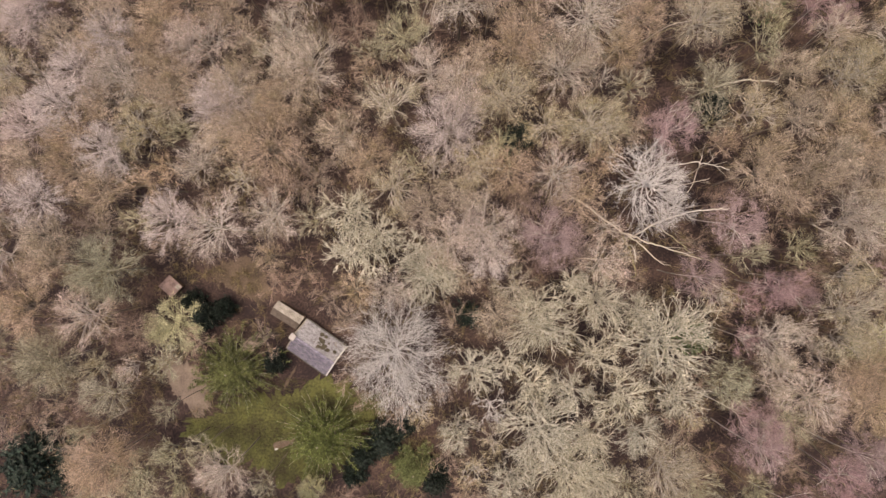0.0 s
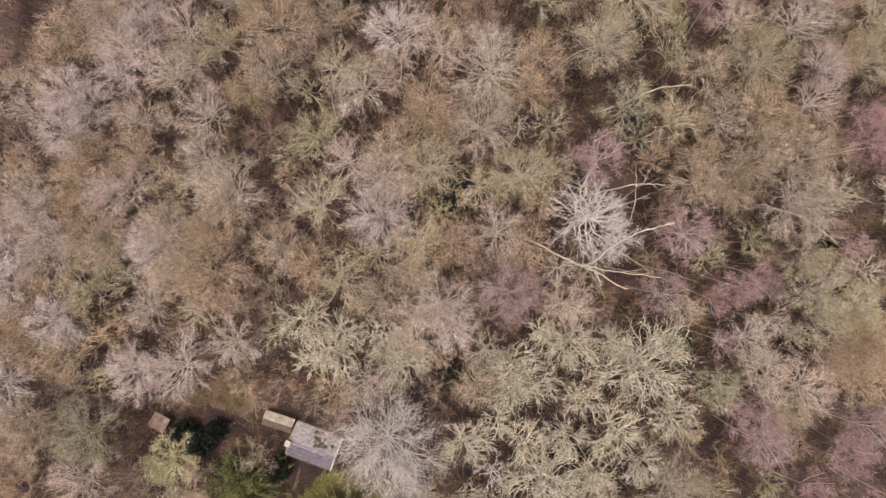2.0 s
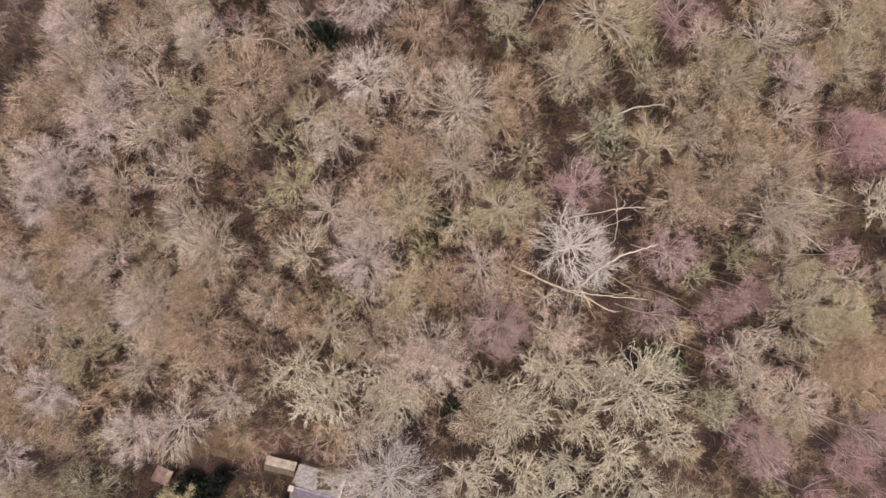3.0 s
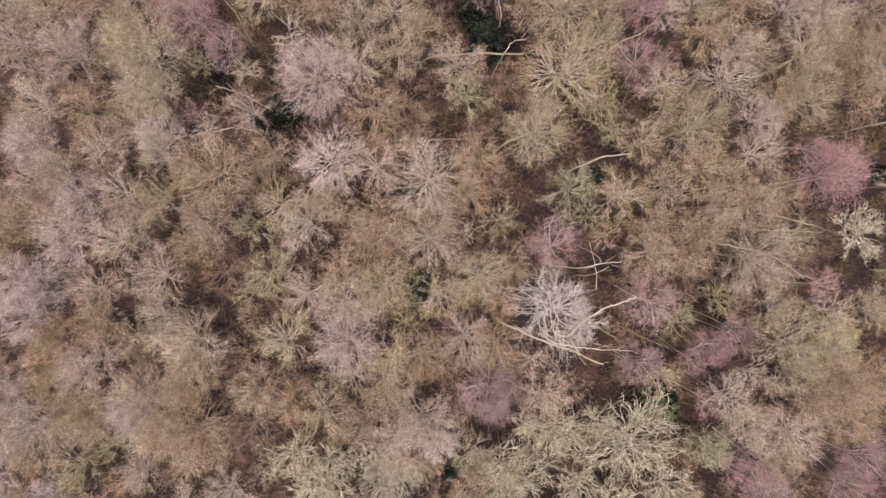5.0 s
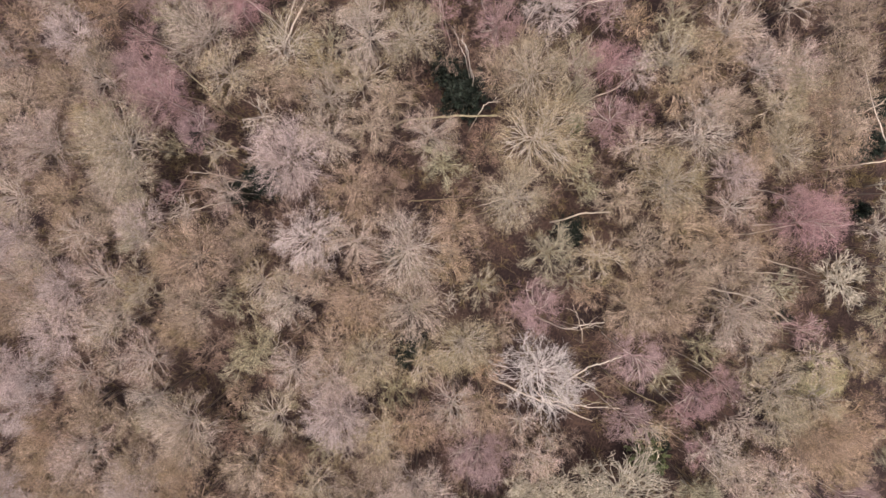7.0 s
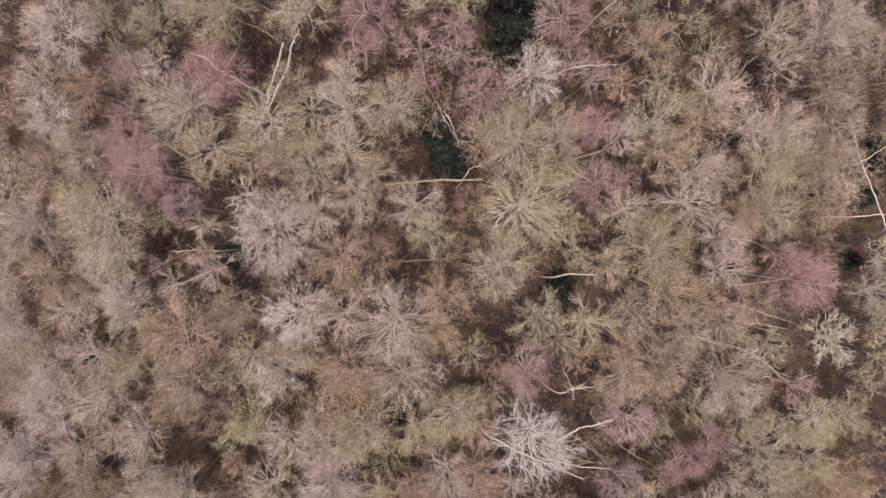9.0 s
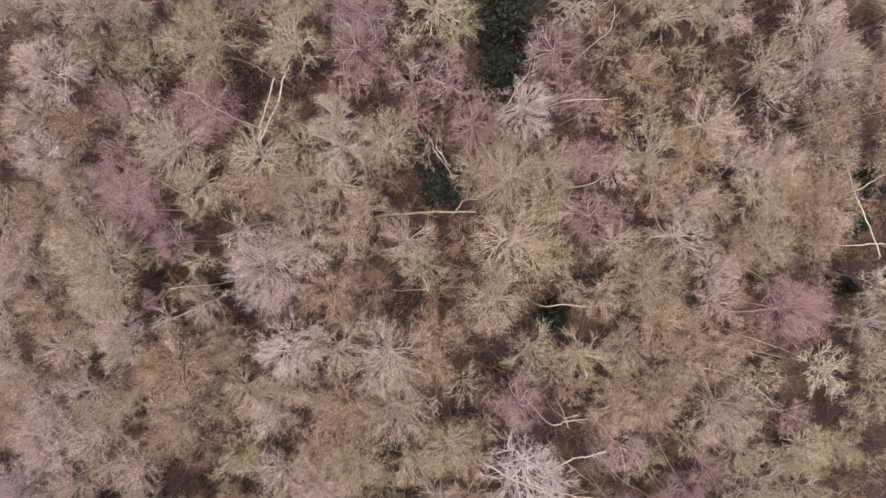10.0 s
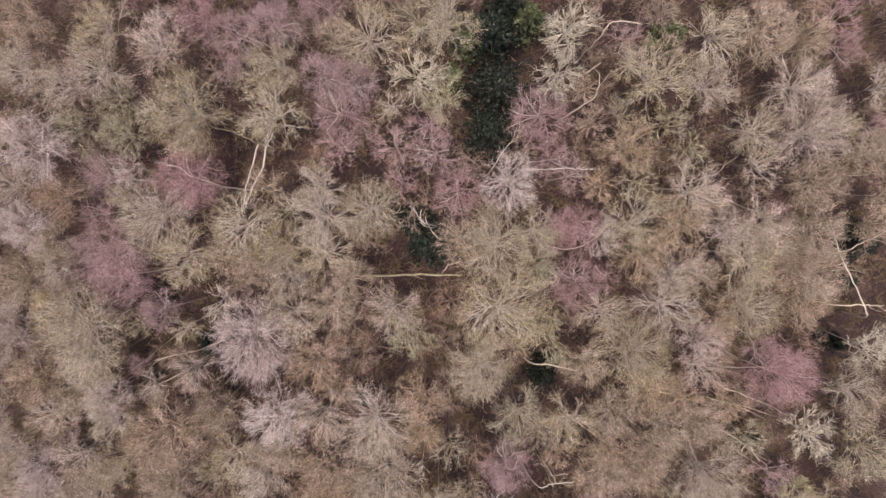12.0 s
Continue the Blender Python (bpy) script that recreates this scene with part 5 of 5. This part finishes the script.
stem('white', 0.07, 0.03, (44.8, 42.1, -0.1), (46.2, 41.4, 10.0), (48.1, 40.4, 12.0), (50.4, 38.9, 13.0))
stem('mossy', 0.09, 0.05, (47.7, -24.7, -0.1), (47.4, -25.2, 3.0), (47.0, -25.9, 7.0), (46.6, -26.4, 11.0))
stem('mossy', 0.08, 0.03, (48.2, -27.3, -0.1), (48.0, -27.5, 3.0), (47.5, -28.0, 9.0))
stem('mossy', 0.09, 0.03, (45.4, -27.8, -0.1), (45.7, -28.0, 4.0), (46.0, -28.1, 8.0), (45.3, -28.5, 11.0))
stem('mossy', 0.09, 0.05, (39.5, -27.2, -0.1), (39.2, -27.6, 2.0), (38.6, -28.4, 6.0), (37.6, -29.1, 10.0))
stem('mossy', 0.09, 0.03, (52.0, -25.1, -0.1), (51.7, -24.9, 3.0), (51.4, -24.6, 7.0), (50.9, -24.6, 11.0))
stem('mossy', 0.08, 0.03, (41.7, -0.9, -0.1), (42.4, -1.7, 6.0), (43.0, -2.3, 9.0), (43.6, -3.1, 12.0))
stem('mossy', 0.08, 0.03, (49.7, 1.0, -0.1), (49.7, 0.1, 5.0), (49.7, -1.4, 8.0), (50.3, -2.5, 11.0))
stem('pale', 0.14, 0.05, (16.8, 6.6, -0.1), (17.3, 6.2, 3.0), (21.6, 2.1, 7.0), (23.4, 0.7, 8.0), (25.8, -1.9, 9.5))
stem('pale', 0.10, 0.03, (21.1, 2.4, -0.1), (22.1, 1.9, 6.5), (24.0, 1.0, 8.0), (26.3, 0.0, 10.0), (29.3, -1.2, 11.5))
stem('pale', 0.13, 0.05, (23.3, 1.2, -0.1), (24.0, 1.8, 5.5), (25.7, 3.2, 8.0), (28.3, 4.2, 10.0), (29.9, 4.4, 11.5), (32.0, 4.5, 12.5))
stem('mossy', 0.09, 0.05, (26.1, 3.4, -0.1), (26.7, 2.7, 5.0), (28.1, 0.9, 8.0), (28.9, -0.4, 9.5))
stem('mossy', 0.08, 0.03, (24.3, 1.4, -0.1), (25.2, 0.9, 6.0), (27.0, -0.1, 9.0), (29.0, -0.7, 10.5))
stem('mossy', 0.07, 0.03, (30.8, -0.5, -0.1), (31.8, -1.4, 8.0), (33.4, -2.8, 11.0))
stem('mossy', 0.08, 0.05, (25.0, -3.7, -0.1), (24.8, -3.2, 2.5), (23.9, -0.3, 3.0), (22.5, 1.9, 4.0))
stem('white', 0.09, 0.07, (24.3, 0.7, -0.1), (24.4, 0.1, 3.0), (24.5, -1.7, 3.5))
stem('pale', 0.07, 0.03, (26.1, 10.1, -0.1), (27.9, 9.9, 11.0), (29.7, 9.6, 12.0), (32.0, 8.9, 12.5))
stem('pale', 0.05, 0.02, (29.0, 7.8, -0.1), (29.7, 9.6, 12.0), (30.0, 10.4, 13.0))
stem('mossy', 0.08, 0.05, (35.7, 26.3, -0.1), (36.4, 25.5, 6.3), (37.8, 23.7, 7.5), (38.9, 21.9, 9.0))
stem('mossy', 0.07, 0.03, (24.7, 25.9, -0.1), (26.1, 25.9, 8.0), (27.6, 25.8, 10.0), (28.7, 25.5, 12.0))
stem('pale', 0.07, 0.03, (25.5, 26.8, -0.1), (26.9, 26.6, 8.0), (28.4, 26.4, 10.0), (29.2, 26.2, 11.0))
stem('mossy', 0.07, 0.03, (18.2, 31.5, -0.1), (18.8, 31.2, 3.0), (22.4, 29.6, 4.0), (26.2, 27.9, 5.0))
stem('mossy', 0.08, 0.05, (39.1, 21.3, -0.1), (38.7, 22.3, 6.0), (38.0, 23.8, 7.0), (36.9, 26.3, 9.0))
stem('white', 0.07, 0.03, (31.9, 39.3, -0.1), (32.1, 40.5, 7.0), (32.2, 42.0, 10.0), (32.4, 43.2, 12.0))
stem('white', 0.06, 0.03, (32.6, 40.8, -0.1), (32.3, 42.6, 12.0), (32.1, 43.7, 13.0))
stem('pale', 0.07, 0.02, (43.0, 32.1, -0.1), (44.1, 31.9, 7.0), (45.9, 31.5, 9.0), (48.0, 32.3, 12.0))
stem('white', 0.07, 0.02, (42.2, 34.1, -0.1), (43.0, 35.0, 7.0), (44.4, 36.6, 10.0), (45.1, 37.7, 12.5))
stem('pale', 0.06, 0.03, (29.3, 35.8, -0.1), (30.3, 36.2, 6.0), (32.0, 37.0, 8.0), (33.4, 36.4, 9.0))
stem('pale', 0.06, 0.03, (-3.4, 27.4, -0.1), (-1.7, 28.1, 11.0), (0.1, 28.8, 12.8))
stem('white', 0.05, 0.02, (6.0, 30.7, -0.1), (7.7, 31.3, 12.0), (9.2, 31.8, 13.5))
stem('white', 0.05, 0.02, (-2.3, 28.2, -0.1), (-0.6, 28.8, 11.5), (0.7, 29.3, 13.0))
stem('pale', 0.05, 0.02, (-0.3, 18.1, -0.1), (1.3, 19.1, 12.0), (2.5, 19.7, 13.5))
stem('pale', 0.05, 0.02, (-4.2, 22.5, -0.1), (-2.4, 23.3, 12.0), (-1.4, 23.8, 13.0))
stem('pale', 0.05, 0.02, (-3.2, 27.4, -0.1), (-1.7, 28.4, 11.5), (0.8, 29.8, 13.0))
stem('pale', 0.05, 0.02, (58.7, 48.4, -0.1), (57.2, 48.2, 9.0), (54.7, 48.0, 11.0))
stem('pale', 0.06, 0.02, (61.9, 30.1, -0.1), (62.6, 31.5, 10.0), (63.2, 32.6, 12.0))
stem('pale', 0.06, 0.02, (29.4, 4.9, -0.1), (29.5, 6.0, 6.0), (29.9, 9.1, 9.0), (30.0, 12.1, 11.0))
stem('pale', 0.06, 0.02, (28.4, 7.6, -0.1), (29.6, 7.9, 7.0), (31.4, 8.3, 9.0))

# ---- the conifers beside the cottage ----
def conifer(x, y, r, h, seed, label, needles):
    """A broad cone of drooping feathery fronds round a trunk."""
    rng = np.random.default_rng(seed)
    wood, crown = Pile(), Pile()
    trunk = between(np.zeros((1, 3)), np.array([[0.1, 0.05, h]]), np.array([[0.02, 0.01, 0]]), 0.2, 0.02)
    trunk.draw(wood, 6, rng, 7)
    n = 170
    f = (np.arange(n) + 0.5) / n
    az = np.arange(n) * 2.39996 + rng.normal(size=n) * 0.15
    out = r * (1 - f ** 1.1) * rng.uniform(0.78, 1.1, n) + 0.25
    start = np.stack([np.zeros(n), np.zeros(n), h * (0.12 + 0.86 * f)], 1)
    tip = start + np.stack([np.cos(az) * out, np.sin(az) * out, out * rng.uniform(0.1, 0.4, n) - 0.1], 1)
    bow = np.stack([np.zeros(n), np.zeros(n), np.full(n, -0.22)], 1)
    fronds = between(start, tip, bow, 0.035, 0.01)
    fronds.draw(wood, 3, rng, 3)
    idx = np.repeat(np.arange(n), 26)
    t = rng.uniform(0.22, 1.0, len(idx))
    sub = Boughs(fronds.p[idx], fronds.d[idx], fronds.length[idx], fronds.bow[idx], fronds.r0[idx], fronds.r1[idx])
    sub.d = fronds.d[idx]
    p0, way = sub.at(t), sub.way(t)
    side = unit(np.cross(way, [0, 0, 1.0])) * rng.choice([-1.0, 1.0], len(idx))[:, None]
    d = unit(way * 0.8 + side * rng.uniform(0.2, 0.7, len(idx))[:, None] + rng.normal(size=p0.shape) * 0.18)
    p1 = p0 + d * (rng.uniform(0.35, 0.8, len(idx)) * (1.25 - t * 0.7))[:, None]
    crown.add(prisms(p0, p1, np.full(len(idx), 0.035), np.zeros(len(idx)), rng))
    k = np.repeat(np.arange(len(idx)), 5)
    t2 = rng.uniform(0.1, 1.0, len(k))[:, None]
    q0 = p0[k] * (1 - t2) + p1[k] * t2
    q1 = q0 + unit(d[k] * 0.7 + rng.normal(size=q0.shape) * 0.55) * rng.uniform(0.14, 0.38, len(k))[:, None]
    crown.add(slivers(q0, q1, 0.055, rng))
    root = new("conifer")
    root.matrix_basis = Matrix.Translation((x, y, float(ground_height(x, y)) - 0.05))
    new("trunk", wood.mesh("trunk", BARK, True)).parent = root
    new("crown", crown.mesh("crown", needles)).parent = root
    return tagged(root, label, "tree", "conifers by the cottage")


conifer(-26.6, -15.4, 6.3, 6.8, 301, "dark green spreading conifer beside the cottage", DARK_YEW_LEAF)
conifer(-15.0, -23.6, 6.4, 8.8, 302, "bright green feathery conifer on the lawn", YEW_LEAF)
conifer(-3.7, -28.1, 3.0, 6.0, 303, "young green conifer with feathery fronds", YEW_LEAF)
plant("holly", -7.6, -24.6, 2.4)
plant("holly", -10.2, -26.6, 1.9)
plant("holly", -1.2, -29.6, 2.2)
# next four: added dark bushes in place of shadow by conifer and hut
plant("holly", -21.6, -14.6, 1.7)
plant("holly", -30.6, -8.6, 2.0)
plant("holly", -28.2, -7.6, 1.5)
plant("holly", -32.2, -6.6, 1.4)
plant("holly", -5.2, -23.0, 1.6)
plant("holly", -11.4, -29.0, 1.8)
plant("willow", -16.6, -30.0, 1.6)

# ---- the cottage ----
SLATE = surface("purple_grey_slate", (0.052, 0.046, 0.072), (0.27, 0.245, 0.325), 0.8, 0.6, per_object=0.3, bump=0.01)
MOSSY_SLATE = surface("pale_lichened_slate", (0.10, 0.094, 0.112), (0.44, 0.42, 0.465), 0.7, 0.8, per_object=0.26, bump=0.015)
STONE_WALL = surface("weathered_stone_wall", (0.16, 0.14, 0.12), (0.34, 0.30, 0.26), 1.5, 0.9, bump=0.03)
WHITE_PAINT = surface("weathered_white_paint", (0.42, 0.41, 0.41), (0.70, 0.69, 0.69), 3.0, 0.5)
DARK_GUTTER = surface("dark_iron_gutter", (0.05, 0.05, 0.05), (0.12, 0.11, 0.10), 3.0, 0.5)
PALE_CAP = surface("pale_weathered_mortar", (0.24, 0.21, 0.21), (0.46, 0.42, 0.42), 2.5, 0.9, bump=0.01)
MOSS = surface("brown_moss", (0.045, 0.039, 0.03), (0.105, 0.09, 0.066), 4.0, 0.95, bump=0.03)
DARK_BOARD = surface("dark_weathered_boards", (0.07, 0.055, 0.05), (0.15, 0.12, 0.105), 2.0, 0.85, bump=0.01)
RUST_SHEET = surface("rusted_corrugated_sheet", (0.09, 0.062, 0.06), (0.3, 0.21, 0.2), 1.2, 0.6, bump=0.01)
FELT = surface("grey_roofing_felt", (0.15, 0.132, 0.12), (0.43, 0.39, 0.36), 0.9, 0.85, bump=0.01)
PLANK = surface("brown_stained_planks", (0.09, 0.06, 0.045), (0.19, 0.13, 0.1), 2.0, 0.8, per_object=0.2, bump=0.01)


def part(name, bm, material, parent, label=""):
    me = bpy.data.meshes.new(name)
    bm.to_mesh(me)
    bm.free()
    me.materials.append(material)
    ob = new(name, me)
    ob.parent = parent
    return tagged(ob, label)


def box(x0, x1, y0, y1, z0, z1, bevel=0.02):
    bm = bmesh.new()
    bmesh.ops.create_cube(bm, size=1)
    for v in bm.verts:
        v.co = Vector(((x0, x1)[v.co.x > 0], (y0, y1)[v.co.y > 0], (z0, z1)[v.co.z > 0]))
    if bevel:
        bmesh.ops.bevel(bm, geom=bm.edges[:], offset=bevel, segments=1, affect="EDGES")
    return bm


def tilted(bm, m):
    bm.transform(m)
    return bm


def gable(x, half, eave, ridge, thick):
    """A gable wall across the building at x."""
    bm = bmesh.new()
    outline = [(-half, 0), (half, 0), (half, eave), (0, ridge), (-half, eave)]
    a = [bm.verts.new((x, y, z)) for y, z in outline]
    b = [bm.verts.new((x + thick, y, z)) for y, z in outline]
    bm.faces.new(a)
    bm.faces.new(b[::-1])
    for i in range(5):
        j = (i + 1) % 5
        bm.faces.new((a[i], b[i], b[j], a[j]))
    bmesh.ops.recalc_face_normals(bm, faces=bm.faces[:])
    return bm


def slope_matrix(side, half, eave, ridge, over):
    """The frame of a roof slope: x along the ridge, y down the slope from the ridge."""
    run, fall = half + over, (ridge - eave) * (half + over) / half
    ang = math.atan2(fall, run)
    m = Matrix.Translation((0, 0, ridge + 0.06)) @ Matrix.Rotation(0 if side > 0 else math.pi, 4, "Z") @ Matrix.Rotation(-ang, 4, "X")
    return m, math.hypot(run, fall)


def slated(parent, name, side, length, half, eave, ridge, over, material, rows, across_count, rng, label, piece_mesh):
    """A roof slope: a boarded deck and courses of slates upon it, each slate a piece."""
    m, depth = slope_matrix(side, half, eave, ridge, over)
    deck = part(name, tilted(box(-length / 2, length / 2, 0.0, depth, -0.07, -0.01, 0), m), DARK_GUTTER, parent, label)
    dx, dy = length / across_count, depth / rows
    me = bpy.data.meshes.new(piece_mesh)
    bm = box(-dx * 0.485, dx * 0.485, -0.04, dy * 1.12, 0.0, 0.014, 0)
    bm.to_mesh(me)
    bm.free()
    me.materials.append(material)
    for j in range(rows):
        shift = 0.5 if j % 2 else 0.0
        for i in range(across_count):
            x = -length / 2 + (i + 0.5 + shift * 0.5) * dx - 0.12 * dx
            slate = new("slate", me)
            slate.parent = deck
            slate.matrix_basis = m @ Matrix.Translation((x, j * dy, 0.012)) @ Euler((-0.06 + rng.uniform(-0.012, 0.012), rng.uniform(-0.015, 0.015), rng.uniform(-0.02, 0.02))).to_matrix().to_4x4()
    return deck, m, depth


def build_cottage():
    rng = random.Random(31)
    root = new("cottage")
    root.matrix_basis = pose(-16.35, -12.7, 0.0, 0, 0, -34.8)
    half, eave, ridge, length = 2.0, 2.35, 3.75, 5.7
    part("wall", gable(-length / 2, half, eave, ridge, 0.3), STONE_WALL, root)
    part("wall", gable(length / 2 - 0.3, half, eave, ridge, 0.3), STONE_WALL, root)
    part("wall", box(-length / 2 + 0.3, length / 2 - 0.3, half - 0.3, half, 0, eave), STONE_WALL, root)
    part("wall", box(-length / 2 + 0.3, length / 2 - 0.3, -half, -half + 0.3, 0, eave), STONE_WALL, root)
    _, m, depth = slated(root, "roof_slope", 1, length + 0.5, half, eave, ridge, 0.28, MOSSY_SLATE, 11, 16, rng, "pale lichened slate slope", "pale_slate")
    for k in range(26):
        bm = bmesh.new()
        bmesh.ops.create_icosphere(bm, subdivisions=1, radius=1)
        cx, cy = (rng.gauss(0.3, 0.55), rng.gauss(1.1, 0.35)) if k < 20 else (rng.uniform(-2.6, 2.6), rng.uniform(0.2, 2.3))
        s = rng.uniform(0.1, 0.3)
        for v in bm.verts:
            v.co = Vector((v.co.x * s * rng.uniform(0.8, 1.3), v.co.y * s, v.co.z * 0.05))
        part("moss_clump", tilted(bm, m @ Matrix.Translation((cx, min(max(cy, 0.2), depth - 0.2), 0.045))), MOSS, root)
    slated(root, "roof_slope", -1, length + 0.5, half, eave, ridge, 0.28, SLATE, 11, 16, rng, "darker purple slate slope", "purple_slate")
    part("ridge_cap", tilted(box(-length / 2 - 0.27, length / 2 + 0.27, -0.14, 0.14, 0.05, 0.15, 0.04), Matrix.Translation((0, 0, ridge + 0.02))), SLATE, root)
    for x in (-length / 2 - 0.3, length / 2 + 0.24):
        for side in (1, -1):
            mm, d = slope_matrix(side, half, eave, ridge, 0.28)
            sx = x if side > 0 else -x - 0.06
            part("bargeboard", tilted(box(sx - 0.05, sx + 0.11, 0.0, d, -0.14, 0.06, 0.01), mm), WHITE_PAINT if x > 0 else STONE_WALL, root, "white painted bargeboard" if x > 0 else "")
    for y in (half + 0.3, -half - 0.42):
        part("gutter", box(-length / 2 - 0.25, length / 2 + 0.25, y, y + 0.12, eave - 0.25, eave - 0.14, 0.02), DARK_GUTTER, root)
    # the stack at the gable, with its cap and pot
    stack = part("chimney", box(-length / 2 - 0.5, -length / 2 + 0.1, -0.45, 0.25, 2.0, 4.3, 0.02), STONE_WALL, root, "low stone chimney with a white cap")
    part("chimney_cap", box(-length / 2 - 0.56, -length / 2 + 0.16, -0.51, 0.31, 4.3, 4.4, 0.02), PALE_CAP, stack)
    return tagged(root, "small stone cottage with a pitched slate roof under an ash tree", "cottage")


build_cottage()


def build_shed():
    root = new("shed")
    root.matrix_basis = pose(-20.2, -8.6, 0.0, 0, 0, -32.0)
    half, eave, ridge, length = 0.85, 1.9, 2.35, 3.8
    part("wall", gable(-length / 2, half, eave, ridge, 0.1), PLANK, root)
    part("wall", gable(length / 2 - 0.1, half, eave, ridge, 0.1), PLANK, root)
    part("wall", box(-length / 2 + 0.1, length / 2 - 0.1, half - 0.1, half, 0, eave), PLANK, root)
    part("wall", box(-length / 2 + 0.1, length / 2 - 0.1, -half, -half + 0.1, 0, eave), PLANK, root)
    for side, mat in ((1, FELT), (-1, DARK_BOARD)):
        m, d = slope_matrix(side, half, eave, ridge, 0.15)
        slope = part("roof_slope", tilted(box(-length / 2 - 0.12, length / 2 + 0.12, 0, d, -0.05, 0.0, 0.01), m), mat, root, "pale felted slope" if side > 0 else "dark boarded slope")
        for i in range(6):
            x = -length / 2 + 0.05 + i * (length - 0.1) / 5
            part("batten", tilted(box(x - 0.025, x + 0.025, 0.02, d, 0.0, 0.03, 0.005), m), mat, slope)
    return tagged(root, "low timber shed with a worn felt roof behind the cottage", "shed")


build_shed()


def build_hut():
    root = new("hut")
    root.matrix_basis = pose(-35.4, -4.85, 0.0, 0, 0, -42.0)
    part("wall", box(-0.95, 0.95, -0.75, -0.68, 0, 1.85, 0.01), PLANK, root)
    part("wall", box(-0.95, 0.95, 0.68, 0.75, 0, 1.6, 0.01), PLANK, root)
    part("wall", box(-0.95, -0.88, -0.68, 0.68, 0, 1.6, 0.01), PLANK, root)
    part("wall", box(0.88, 0.95, -0.68, 0.68, 0, 1.6, 0.01), PLANK, root)
    bm = bmesh.new()
    n = 44
    rows = [[bm.verts.new((-1.15 + 2.3 * i / n, y, 1.93 - 0.16 * (y + 1) + 0.022 * math.sin(i * math.pi / 2) + dz)) for i in range(n + 1)] for y, dz in ((-0.98, 0), (0.98, 0), (0.98, -0.012), (-0.98, -0.012))]
    for a, b in ((0, 1), (1, 2), (2, 3), (3, 0)):
        for i in range(n):
            bm.faces.new((rows[a][i], rows[a][i + 1], rows[b][i + 1], rows[b][i]))
    part("roof", bm, RUST_SHEET, root, "rust-pink corrugated sheet roof")
    part("roof_patch", tilted(box(0.45, 1.05, 0.25, 0.88, 0.0, 0.012, 0.003), Matrix.Translation((0, 0, 1.83)) @ Matrix.Rotation(-0.16, 4, "X")), FELT, root, "pale replacement sheet")
    return tagged(root, "small garden hut with a rusted sheet roof", "hut")


build_hut()


def build_timber():
    rng = random.Random(8)
    root = new("timber_stack")
    root.matrix_basis = pose(-21.0, -25.75, 0.04, 0, 0, 19.0)
    for j in range(3):
        for i in range(4 - j):
            y = (i - (3 - j) / 2) * 0.24
            part("plank", tilted(box(-1.45 + rng.uniform(-0.1, 0.1), 1.4 + rng.uniform(-0.15, 0.15), y - 0.11, y + 0.11, j * 0.09, j * 0.09 + 0.08, 0.01), Matrix.Rotation(rng.uniform(-0.02, 0.02), 4, "Z")), PLANK, root)
    tagged(root, "stack of brown planks lying on the lawn", "timber")
    crate = new("crate")
    crate.matrix_basis = pose(-22.1, -26.5, 0.04, 0, 0, 24.0) @ Matrix.Diagonal((0.55, 0.55, 0.6, 1))
    part("bottom", box(-0.3, 0.3, -0.2, 0.2, 0.0, 0.04, 0.005), WHITE_PAINT, crate)
    for x0, x1, y0, y1 in ((-0.33, -0.3, -0.23, 0.23), (0.3, 0.33, -0.23, 0.23), (-0.3, 0.3, -0.23, -0.2), (-0.3, 0.3, 0.2, 0.23)):
        part("side", box(x0, x1, y0, y1, 0.0, 0.32, 0.004), WHITE_PAINT, crate)
    part("lid", box(-0.34, 0.34, -0.24, 0.24, 0.32, 0.35, 0.008), WHITE_PAINT, crate)
    tagged(crate, "white plastic crate on the lawn beside planks", "crate")


build_timber()


def build_grass():
    """Tufts over the lawn."""
    rng = np.random.default_rng(41)
    a, f = rng.uniform(0, 6.283, 26000), np.sqrt(rng.uniform(0, 1, 26000))
    x, y = -20.5 + 13.2 * f * np.cos(a), -24.0 + 6.9 * f * np.sin(a)
    p0 = np.stack([x, y, ground_height(x, y) + 0.02], 1)
    d = rng.normal(size=p0.shape) * 0.5
    d[:, 2] = 0.8
    pile = Pile()
    pile.add(slivers(p0, p0 + d * rng.uniform(0.12, 0.4, len(x))[:, None], 0.02, rng))
    return tagged(new("grass", pile.mesh("grass", GRASS)), "uneven tufts of rough green grass on the lawn", "grass", kind="stuff")


build_grass()
patch("footpath", -20.4, -17.2, 0.22, 1.7, -0.5, BRACKEN, 0.08, "narrow brown footpath to the cottage door", "path", 12)
